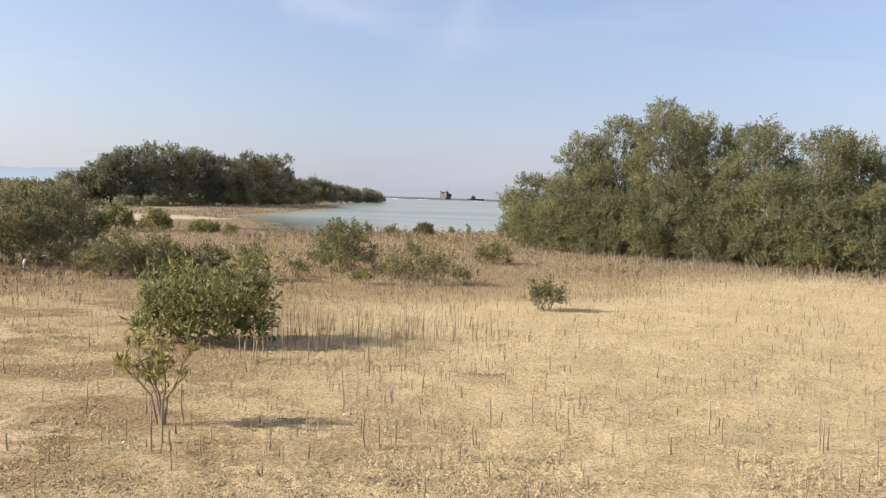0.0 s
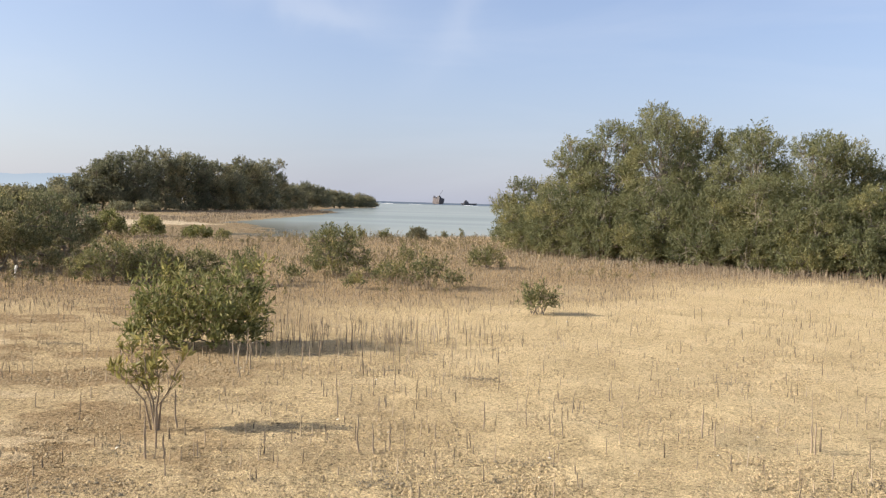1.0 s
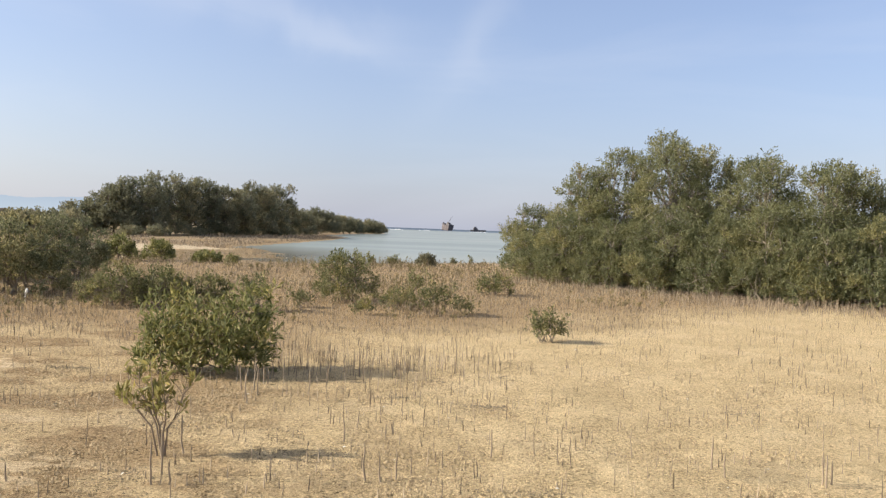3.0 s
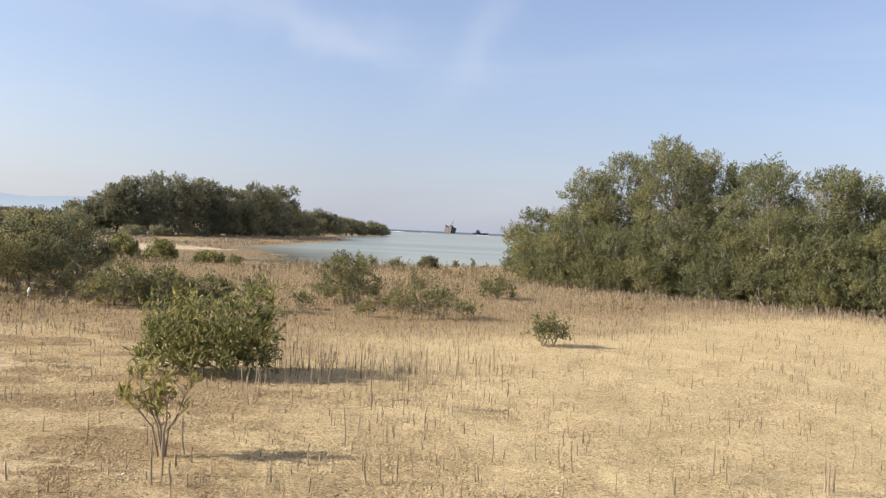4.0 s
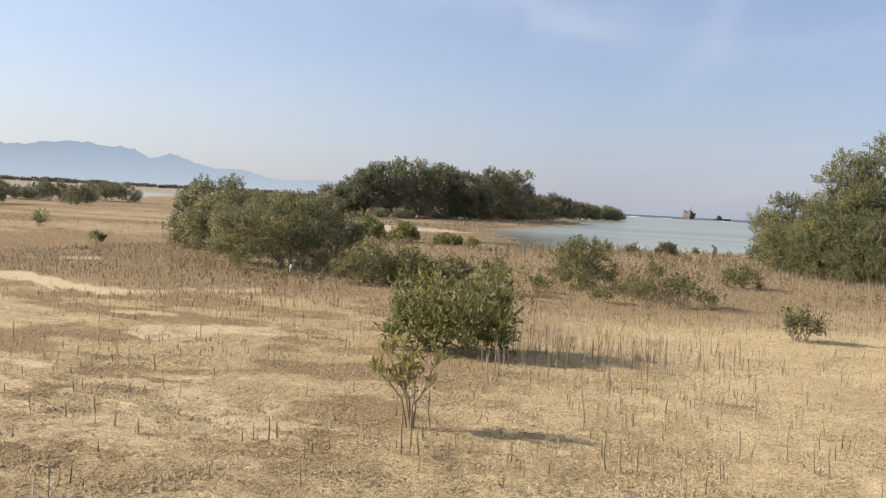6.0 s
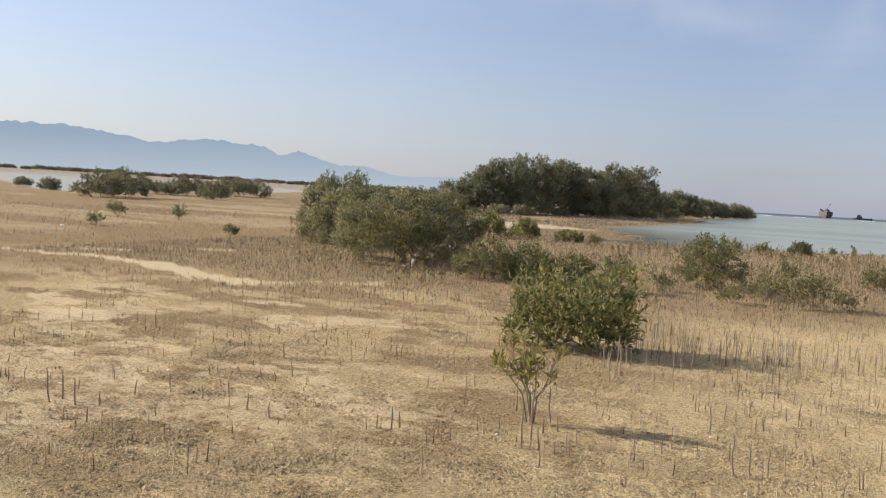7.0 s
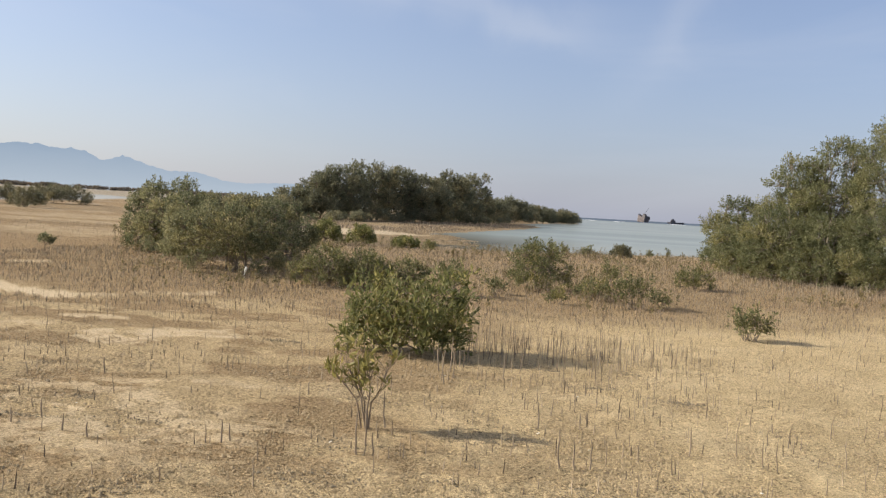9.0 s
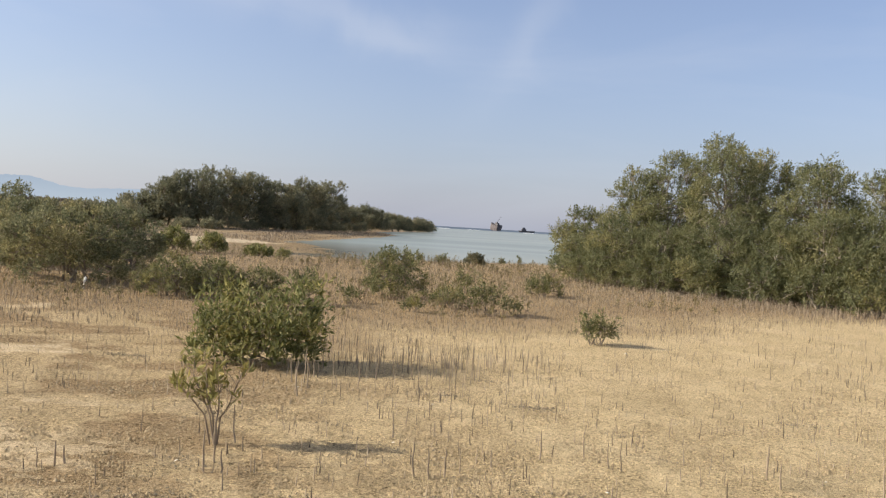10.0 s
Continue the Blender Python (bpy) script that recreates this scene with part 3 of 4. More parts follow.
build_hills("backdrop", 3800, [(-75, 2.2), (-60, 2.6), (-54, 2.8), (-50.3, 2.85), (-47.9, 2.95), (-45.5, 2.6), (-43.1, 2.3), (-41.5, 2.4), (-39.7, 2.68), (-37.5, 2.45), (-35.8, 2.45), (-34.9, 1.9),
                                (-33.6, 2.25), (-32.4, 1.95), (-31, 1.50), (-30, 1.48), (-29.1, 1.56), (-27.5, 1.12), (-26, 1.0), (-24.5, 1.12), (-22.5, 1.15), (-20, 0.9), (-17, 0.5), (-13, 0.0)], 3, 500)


# ---- plants ----
def tube(points, radii, sides=5):
    p = np.asarray(points, float)
    d = np.gradient(p, axis=0)
    d /= np.linalg.norm(d, axis=1)[:, None] + 1e-9
    ref = np.where(np.abs(d[:, 2:3]) > 0.9, [[1.0, 0, 0]], [[0, 0, 1.0]])
    a = np.cross(d, ref)
    a /= np.linalg.norm(a, axis=1)[:, None] + 1e-9
    b = np.cross(d, a)
    th = np.linspace(0, 2 * math.pi, sides, endpoint=False)
    r = np.asarray(radii)[:, None, None]
    v = p[:, None, :] + r * (np.cos(th)[None, :, None] * a[:, None, :] + np.sin(th)[None, :, None] * b[:, None, :])
    n = len(p)
    i = np.arange(n - 1)[:, None] * sides
    j = np.arange(sides)[None, :]
    f = np.stack([i + j, i + (j + 1) % sides, i + sides + (j + 1) % sides, i + sides + j], -1).reshape(-1, 4)
    return v.reshape(-1, 3), f


def join(pieces):
    vs, fs, o = [], [], 0
    for v, f in pieces:
        vs.append(v)
        fs.append(f + o)
        o += len(v)
    return np.concatenate(vs), np.concatenate(fs)


def limb_path(rng, a, b, wob=0.12, n=6, sag=0.0):
    a, b = np.asarray(a, float), np.asarray(b, float)
    t = np.linspace(0, 1, n)[:, None]
    p = a + (b - a) * t
    length = np.linalg.norm(b - a)
    off = rng.normal(0, wob * length, (n, 3))
    off = np.cumsum(off, 0) * 0.35
    off -= off[0] + (off[-1] - off[0]) * t
    p = p + off
    p[:, 2] += -sag * length * (t[:, 0] * (1 - t[:, 0]))
    return p


def leaves(rng, pos, dirs, length, width, outward=None):
    """Pointed leaves folded along the midrib; blades turn their faces up and outwards."""
    n = len(pos)
    d = dirs / (np.linalg.norm(dirs, axis=1)[:, None] + 1e-9)
    q = rng.normal(0, 0.45, (n, 3)) + np.array([0, 0, 0.7])
    if outward is not None:
        q = q + 0.75 * outward
    s = np.cross(d, q)
    s /= np.linalg.norm(s, axis=1)[:, None] + 1e-9
    u = np.cross(s, d)
    L = length * rng.uniform(0.7, 1.25, (n, 1))
    W = width * rng.uniform(0.75, 1.2, (n, 1))
    base = pos
    tip = pos + d * L - u * L * 0.08
    le = pos + d * L * 0.48 + s * W * 0.5 + u * W * 0.12
    ri = pos + d * L * 0.48 - s * W * 0.5 + u * W * 0.12
    v = np.stack([base, le, tip, ri], 1).reshape(-1, 3)
    f = np.arange(4 * n).reshape(n, 4)
    return v, f


def shoots(rng, blob, count, lean=0.9, lift=0.6):
    """Shoot tips over the outer shell of a lumpy clump, with the way they point; blob[6:9], if given, is the clump's open side."""
    c, r = np.array(blob[:3]), np.array(blob[3:6])
    d = rng.normal(0, 1, (count * 2, 3))
    d /= np.linalg.norm(d, axis=1)[:, None]
    d = d[d[:, 2] > -0.72]
    if len(blob) > 6:
        d = d[d @ np.array(blob[6:9]) > -0.55]
    d = d[:count]
    k = rng.uniform(0.10, 1.0, (len(d), 1)) ** 0.38
    stray = rng.uniform(0, 1, (len(d), 1)) < 0.12
    k = np.where(stray, k * rng.uniform(1.05, 1.28, k.shape), k)
    lump = 0.80 + 0.40 * vnoise(d[:, 0] * 2.6 + 3 * blob[0], d[:, 1] * 2.6 + d[:, 2] * 3.1 + 3 * blob[1], 7)[:, None]
    gap = vnoise(d[:, 0] * 3.4 + 7 * blob[1], d[:, 1] * 3.4 + d[:, 2] * 3.9 + 5 * blob[0], 11) > 0.27
    d, k, lump = d[gap], k[gap], lump[gap]
    p = c + d * r * k * lump
    out = d / r * r.mean() * lean + np.array([0, 0, lift]) + rng.normal(0, 0.35, d.shape)
    return p, out / np.linalg.norm(out, axis=1)[:, None]


def foliage(rng, blob, n_shoots, per, size, leaf_l, leaf_w, floor=0.03, lift=0.6):
    p, ax = shoots(rng, blob, n_shoots, 0.9, lift)
    n = len(p) * per
    P, A = np.repeat(p, per, 0), np.repeat(ax, per, 0)
    t = rng.uniform(-1.0, 1.0, (n, 1))
    side = np.cross(A, rng.normal(0, 1, (n, 3)))
    side /= np.linalg.norm(side, axis=1)[:, None] + 1e-9
    pos = P + A * t * size + side * rng.uniform(0, 0.35, (n, 1)) * size
    dirs = A * rng.uniform(0.6, 1.3, (n, 1)) + side * rng.uniform(0.3, 0.95, (n, 1)) + rng.normal(0, 0.2, (n, 3))
    keep = pos[:, 2] > floor
    out = (pos - np.array(blob[:3])) / np.array(blob[3:6])
    out /= np.linalg.norm(out, axis=1)[:, None] + 1e-9
    return leaves(rng, pos[keep], dirs[keep], leaf_l, leaf_w, out[keep]), p


def plant(name, loc, blobs, label, category, group, material, leaf, seed, shoots_per_m2, per=9, size=0.12, stems=3, stem_r=0.03, bark=None, spread=0.25, twigs=9, lift=0.6):
    """A mangrove: stems out of the ground, a limb to each mass of foliage, and the masses themselves.
    blobs: centre and radii relative to the foot."""
    rng = np.random.default_rng(seed)
    z0 = float(land(np.array([loc[0]]), np.array([loc[1]]))[0])
    thing = empty(name, (loc[0], loc[1], z0), label, category, group)
    bark = bark or M_bark
    feet = [(rng.normal(0, spread), rng.normal(0, spread), -0.08) for _ in range(stems)]
    mids = []
    tall = max(b[2] + b[5] for b in blobs)
    for k, fpt in enumerate(feet):
        b = blobs[k % len(blobs)]
        top = (b[0] * 0.75 + fpt[0] * 0.3, b[1] * 0.75 + fpt[1] * 0.3, max(0.12, b[2] * 0.75))
        pth = limb_path(rng, fpt, top, 0.10, 7)
        mids.append(pth)
        v, f = tube(pth, np.linspace(stem_r, stem_r * 0.5, 7), 6)
        part("stem" if tall < 2.2 else "trunk", fast_mesh("stem", v, f, bark, True), thing)
    for k, b in enumerate(blobs):
        vol = [b[3], b[4], b[5]]
        area = 4 * math.pi * ((vol[0] * vol[1]) ** 1.6 / 3 + (vol[0] * vol[2]) ** 1.6 / 3 + (vol[1] * vol[2]) ** 1.6 / 3) ** (1 / 1.6)
        n = max(10, int(area * shoots_per_m2))
        (v, f), tips = foliage(rng, b, n, per, size, leaf[0], leaf[1], 0.03, lift)
        part("crown", fast_mesh("crown", v, f, material), thing)
        src = mids[k % len(mids)][5]
        pieces = [tube(limb_path(rng, src, b[:3], 0.1, 5), np.linspace(stem_r * 0.5, stem_r * 0.28, 5), 4)]
        pick = rng.choice(len(tips), min(len(tips), twigs), replace=False) if len(tips) else []
        for q in pick:
            if tips[q][2] > 0.05:
                pieces.append(tube(limb_path(rng, np.array(b[:3]) * 0.8 + src * 0.2, tips[q], 0.10, 3), np.linspace(stem_r * 0.26, stem_r * 0.08, 3), 3))
        v, f = join(pieces)
        part("limb", fast_mesh("limb", v, f, bark, True), thing)
    return thing


def dome(rng, w, h, n, r, base=0.06, flat=0.85, core=0.5):
    """Clumps of foliage heaped into an uneven crown of width w and height h, of n clumps of radius r about one core."""
    zc = h * 0.40
    out = [(0, 0, h * 0.42, w * 0.5 * core, w * 0.5 * core, h * 0.44 * core * 1.3)]
    turn, ox, oy = rng.uniform(0, 6.28), rng.uniform(0, 50), rng.uniform(0, 50)
    for k in range(n):
        dz = 1.0 - 1.80 * (k + 0.5) / n
        a = turn + 2.39996 * k + rng.normal(0, 0.25)
        dz = min(1.0, max(-0.78, dz + rng.normal(0, 0.07)))
        q = math.sqrt(1 - max(dz, 0.0) ** 2) 
        dx, dy = q * math.cos(a), q * math.sin(a)
        lobe = 0.74 + 0.42 * float(vnoise(np.array([dx * 1.6 + ox]), np.array([dy * 1.6 + dz * 1.3 + oy]), 3)[0]) + rng.normal(0, 0.05)
        cr = r * rng.uniform(0.62, 1.32)
        rz = cr * flat * rng.uniform(0.8, 1.1)
        x, y = dx * (w * 0.5 - cr * 0.75) * lobe, dy * (w * 0.5 - cr * 0.75) * lobe
        z = zc + (dz * (h - zc - rz * 0.8) * (0.45 + 0.55 * lobe) if dz > 0 else dz / 0.78 * (zc - h * base - rz * 0.9))
        z = max(z, h * base + rz * 0.75)
        m = math.sqrt(dx * dx + dy * dy + (dz + 0.25) ** 2) + 1e-6
        out.append((x, y, z, cr * rng.uniform(0.9, 1.2), cr * rng.uniform(0.9, 1.2), rz, dx / m, dy / m, (dz + 0.25) / m))
    return out


def bush(loc, w, h, seed, label, group, material=None, leaf=(0.07, 0.03), density=90, per=8, size=0.06, n=5, stems=4, low=0.04, name="mangrove_bush", lift=0.7):
    rng = np.random.default_rng(seed + 500)
    r = 0.5 * math.sqrt(w * h) * 1.25 / math.sqrt(n)
    return plant(name, loc, dome(rng, w, h, n, r, low, 0.85, 0.66), label, "bush", group, material or M_leaf_near, leaf, seed, density, per, size, stems, 0.012 + 0.008 * h, spread=w * 0.09, lift=lift)


# tall mangroves on the east side
THICKET_GROUP = "tall mangroves at the edge of the flat"


def tall_tree(loc, h, w, seed, label, n=44, r=0.42):
    rng = np.random.default_rng(seed + 900)
    return plant("mangrove_tree", loc, dome(rng, w + 0.45, h, n, r, 0.02, 0.85, 0.75), label, "tree", THICKET_GROUP, M_leaf_tree, (0.073, 0.032), seed, 26, 13, 0.13, 4, 0.045, M_bark_pale, spread=w * 0.12, lift=0.5)


TREE = "tall grey-green mangrove tree with foliage down to the mud"
tall_tree((3.25, 29.9), 2.55, 1.9, 1, "low rounded olive mangrove tree at the water's edge", 28, 0.38)
tall_tree((4.85, 28.6), 3.95, 1.9, 2, TREE, 36, 0.40)
tall_tree((5.8, 28.0), 4.4, 2.1, 9, TREE)
tall_tree((7.05, 26.6), 5.0, 2.3, 3, "tallest olive-green mangrove tree of the thicket", 48)
tall_tree((8.95, 28.3), 4.75, 2.3, 4, TREE)
tall_tree((9.45, 25.0), 4.3, 2.4, 5, TREE)
tall_tree((10.7, 23.2), 3.75, 2.3, 6, TREE)
tall_tree((11.75, 23.6), 3.55, 2.0, 7, TREE)
tall_tree((13.6, 22.9), 3.6, 2.3, 8, TREE)


# lower growth along the front of the thicket
def front_tree(loc, h, w, seed):
    rng = np.random.default_rng(seed + 800)
    return plant("mangrove_tree", loc, dome(rng, w + 0.3, h, 26 if h > 1.5 else 16, 0.36 if h > 1.5 else 0.30, 0.0, 0.85, 0.75), "low leafy olive mangrove at the front of the thicket", "tree", THICKET_GROUP, M_leaf_tree, (0.070, 0.029), seed, 29, 13, 0.12, 3, 0.028, M_bark_pale, spread=w * 0.12, lift=0.7)


for k, (fx, fy, fh, fw) in enumerate([(3.2, 28.4, 1.6, 1.9), (4.1, 26.8, 2.3, 2.0), (5.4, 26.0, 2.1, 2.0), (6.7, 25.0, 2.7, 2.2), (8.0, 24.0, 2.2, 2.1), (9.0, 22.9, 2.6, 2.0), (10.0, 21.9, 2.0, 1.9), (11.2, 21.5, 2.4, 2.0), (12.6, 21.3, 2.0, 2.2),
                                      (3.8, 27.3, 1.1, 1.4), (4.9, 25.6, 1.2, 1.5), (6.1, 24.5, 1.3, 1.5), (7.4, 23.5, 1.2, 1.5), (8.5, 22.6, 1.25, 1.5), (9.5, 21.6, 1.1, 1.4), (10.6, 21.0, 1.25, 1.5), (12.0, 20.8, 1.2, 1.6), (13.5, 20.9, 1.3, 1.6)]):
    front_tree((fx, fy), fh, fw, 60 + k)


# grove across the lagoon
def grove_tree(loc, h, w, seed, label="dark green mangrove tree of the far grove"):
    rng = np.random.default_rng(seed + 300)
    n = 32 if h > 3 else 18
    return plant("mangrove_tree", loc, dome(rng, w * 1.28, h, n, 0.175 * w, 0.0, 0.85, 0.66), label, "tree", "grove across the lagoon", M_leaf_far, (0.21, 0.105), seed, 5.4, 11, 0.28, 3, 0.10, spread=w * 0.15, lift=0.5)


for k, (gx, gy, gh, gw) in enumerate([(-33.2, 79.4, 3.1, 4.0), (-31.0, 80.2, 4.6, 4.2), (-29.5, 82.9, 5.7, 4.8), (-27.8, 87.7, 6.45, 5.2), (-25.7, 91.5, 6.1, 5.0), (-23.8, 95.1, 5.3, 5.0),
                                      (-23.0, 102.5, 6.2, 5.0), (-22.3, 116.0, 7.2, 4.2), (-22.6, 133.1, 4.0, 4.6), (-20.8, 143.5, 4.25, 6.0), (-19.3, 163.9, 3.4, 7.0), (-17.0, 184.2, 3.1, 7.0),
                                      (-15.6, 199.4, 1.8, 5.0), (-33.3, 72.7, 2.2, 4.2), (-36.2, 70.0, 1.9, 4.2), (-22.5, 108.5, 5.4, 5.0)]):
    grove_tree((gx, gy), gh, gw, 40 + k)
for k in range(22):
    t = k / 21
    rr = random.Random(k)
    bush((-27.2 + 9.0 * t + rr.uniform(-0.6, 0.6), 72.5 + 48 * t ** 1.15 + rr.uniform(-1, 1), ), rr.uniform(1.2, 2.2), rr.uniform(0.7, 1.4), 700 + k, "small grey-green mangrove at the foot of the far grove",
         "young mangroves before the far grove", M_leaf_far, (0.16, 0.08), 9, 9, 0.20, 9, 2)

# the large dark bushes on the west side
BIG = "wide dark green mangrove bush with bare grey twigs"
bush((-8.8, 17.5), 3.1, 1.66, 11, "wide dark green mangrove bush behind a white marker", "large bushes", M_leaf_big, (0.066, 0.028), 70, 11, 0.09, 40, 8, 0.0)
bush((-12.9, 21.8), 2.9, 2.12, 12, BIG, "large bushes", M_leaf_big, (0.070, 0.031), 55, 11, 0.10, 34, 6, 0.0)
bush((-9.5, 21.6), 1.9, 1.66, 13, BIG, "large bushes", M_leaf_big, (0.070, 0.031), 55, 11, 0.10, 30, 5, 0.0)
bush((-11.6, 20.4), 2.2, 1.66, 14, BIG, "large bushes", M_leaf_big, (0.070, 0.031), 55, 11, 0.10, 30, 5, 0.0)

def loose_bush(loc, w, h, seed, label, group, material, leaf, columns=6):
    """A thin young mangrove: upright leafy shoots with gaps between them."""
    rng = np.random.default_rng(seed + 40)
    bl = []
    for k in range(columns):
        a, rr = 2 * math.pi * (k + rng.uniform(-0.4, 0.4)) / columns, w * 0.42 * math.sqrt(rng.uniform(0.05, 1))
        top = h * rng.uniform(0.6, 1.0)
        bl.append((rr * math.cos(a), rr * math.sin(a) * 0.8, top * rng.uniform(0.52, 0.62), w * rng.uniform(0.10, 0.16), w * rng.uniform(0.10, 0.16), top * rng.uniform(0.34, 0.42)))
    return plant("mangrove_bush", loc, bl, label, "bush", group, material, leaf, seed, 64, 8, 0.07, columns, 0.008, spread=w * 0.12, twigs=14)


# bushes on the flat
YOUNG = "young olive-green mangrove bush among breathing roots"
for k, (bx, by, bw, bh) in enumerate([(-5.85, 15.5, 1.15, 0.76), (-5.1, 15.8, 1.05, 0.72), (-4.4, 16.3, 0.89, 0.58), (-6.5, 16.2, 0.7, 0.5), (-3.35, 15.5, 0.80, 0.66), (-1.97, 17.9, 1.4, 1.1), (-0.05, 15.6, 0.86, 0.66), (-0.55, 20.0, 0.6, 0.60),
                                      (-0.76, 16.3, 0.6, 0.42), (1.38, 21.1, 0.9, 0.56), (1.62, 12.5, 0.50, 0.42), (-0.54, 36.6, 0.9, 0.55), (-1.95, 35.6, 0.6, 0.4), (-10.9, 33.0, 1.3, 0.8),
                                      (-11.8, 31.3, 1.35, 0.92), (-9.0, 33.0, 1.1, 0.4), (-7.4, 30.6, 0.7, 0.42), (8.4, 20.2, 0.3, 0.3), (-3.3, 35.3, 0.26, 0.5), (-2.9, 35.4, 0.24, 0.48), (1.4, 39.0, 0.24, 0.42), (0.6, 38.2, 0.2, 0.32), (3.1, 41.0, 0.24, 0.34)]):
    far = by > 25
    if bw < 0.88:
        loose_bush((bx, by), bw * 1.15, bh * 1.3, 100 + k, "thin olive-green young mangrove with upright shoots", "young mangroves on the flat", M_leaf_mid, (0.075, 0.032) if far else (0.058, 0.022), 3 if bw < 0.4 else 13 if by < 13 else 8)
        continue
    bush((bx, by), bw, bh, 100 + k, YOUNG, "young mangroves on the flat", M_leaf_shrub if by > 34 else M_leaf_near if by > 25 else M_leaf_mid, (0.048, 0.02) if bw < 0.4 else (0.085, 0.04) if far else (0.062, 0.023), 60 if far and bw > 0.4 else 72 if bw > 0.95 else 52, 9, 0.09 if bw > 0.4 else 0.07, 30 if bw > 0.95 else 20, 5, 0.0)

for k, (bx, by, bw, bh) in enumerate([(-20.6, 19.8, 0.5, 0.46), (-24.9, 25.0, 0.85, 0.6), (-22.0, 25.2, 0.55, 0.64), (-59.1, 52.0, 1.2, 0.9), (-45.4, 44.5, 3.0, 1.65), (-47.4, 48.5, 2.8, 1.8), (-58.0, 63.6, 2.9, 1.1),
                                      (-55.1, 64.5, 3.2, 1.6), (-45.5, 56.3, 1.8, 1.4), (-58.3, 76.9, 5.0, 1.85), (-15.9, 20.5, 0.35, 0.33), (-78.4, 65.6, 1.5, 0.7)]):
    far = by > 40
    if not far:
        loose_bush((bx, by), bw * 1.2, bh * 1.1, 200 + k, "thin grey-green mangrove shrub on the open flat", "scattered shrubs of the western flat", M_leaf_big, (0.07, 0.030), 7)
        continue
    bush((bx, by), bw * 1.3, bh * 1.12, 200 + k, "grey-green mangrove shrub on the open flat", "scattered shrubs of the western flat", M_leaf_shrub, (0.13, 0.065), 20, 9, 0.20, 28, 4, 0.0)

# the full bush in the foreground: leafy columns that fan out of a few stems
COLUMNS = [(-0.55, -0.18, 0.50, 0.17, 0.05), (-0.50, 0.02, 0.76, 0.17, 0.10), (-0.34, 0.18, 0.84, 0.17, 0.20), (-0.32, -0.30, 0.62, 0.19, 0.02), (-0.12, 0.02, 0.78, 0.17, 0.16), (-0.02, -0.34, 0.54, 0.17, 0.09),
           (0.08, 0.22, 0.72, 0.16, 0.26), (0.20, -0.12, 0.70, 0.18, 0.12), (0.34, 0.12, 0.82, 0.17, 0.24), (0.36, -0.32, 0.54, 0.19, 0.03), (0.50, -0.06, 0.84, 0.17, 0.10), (0.62, 0.14, 0.74, 0.16, 0.06), (0.66, -0.16, 0.46, 0.16, 0.06), (0.58, 0.42, 0.92, 0.14, 0.30)]
blobs = []
for cx, cy, top, cr, low in COLUMNS:
    tiers = max(2, round((top - low) / 0.22))
    for j in range(tiers):
        z = low + (top - low) * (j + 0.5) / tiers
        q = 0.90 + 0.10 * z / top
        blobs.append((cx * q, cy * q, z, cr * (0.98 - 0.13 * j), cr * (0.98 - 0.13 * j), 0.62 * (top - low) / tiers))
near_bush = plant("mangrove_bush", (-2.46, 9.05), blobs, "leafy bright green mangrove bush casting a shadow on the sand", "bush", "young mangroves on the flat",
                  M_leaf_near, (0.082, 0.027), 21, 66, 8, 0.10, 9, 0.012, spread=0.14, twigs=6, lift=1.0)


def single_leaves(thing, count, seed):
    """The outermost leaves on the open side, each a blade of its own."""
    rng = np.random.default_rng(seed)
    blades = []
    for j in range(5):
        v, f = leaves(rng, np.zeros((1, 3)), np.array([[0, 0, 1.0]]), 0.084, 0.025)
        blades.append(fast_mesh("leaf", v, f, M_leaf_near))
    for i in range(count):
        a = rng.uniform(-1, 1)
        x, z = 0.68 * a, rng.uniform(0.10, 0.74)
        y = -0.42 * math.sqrt(max(0.0, 1 - a * a)) * (1 - 0.45 * (z / 0.85) ** 2) - 0.08 + rng.normal(0, 0.04)
        ob = part("leaf", blades[i % 5], thing)
        ob.matrix_basis = Matrix.Translation((x, y, z)) @ Euler((rng.normal(0.25, 0.5), rng.normal(0.3 * a, 0.5), rng.uniform(0, 6.28))).to_matrix().to_4x4() @ Matrix.Diagonal((*[rng.uniform(0.75, 1.25)] * 3, 1))


single_leaves(near_bush, 300, 8)
for k, (bx, by, bw, bh) in enumerate([(-2.63, 16.3, 0.55, 0.45), (-1.35, 15.3, 0.6, 0.34), (-0.9, 17.0, 0.7, 0.36), (0.5, 16.0, 0.5, 0.34), (-2.9, 35.9, 0.25, 0.45)]):
    loose_bush((bx, by), bw, bh, 160 + k, "thin olive-green young mangrove with upright shoots", "young mangroves on the flat", M_leaf_mid, (0.058, 0.022))

# ---- breathing roots of the mangroves ----
THICKET = [(2.2, 27.6), (5.0, 23.8), (8.3, 20.5), (11.0, 19.6)]      # foot of the eastern trees


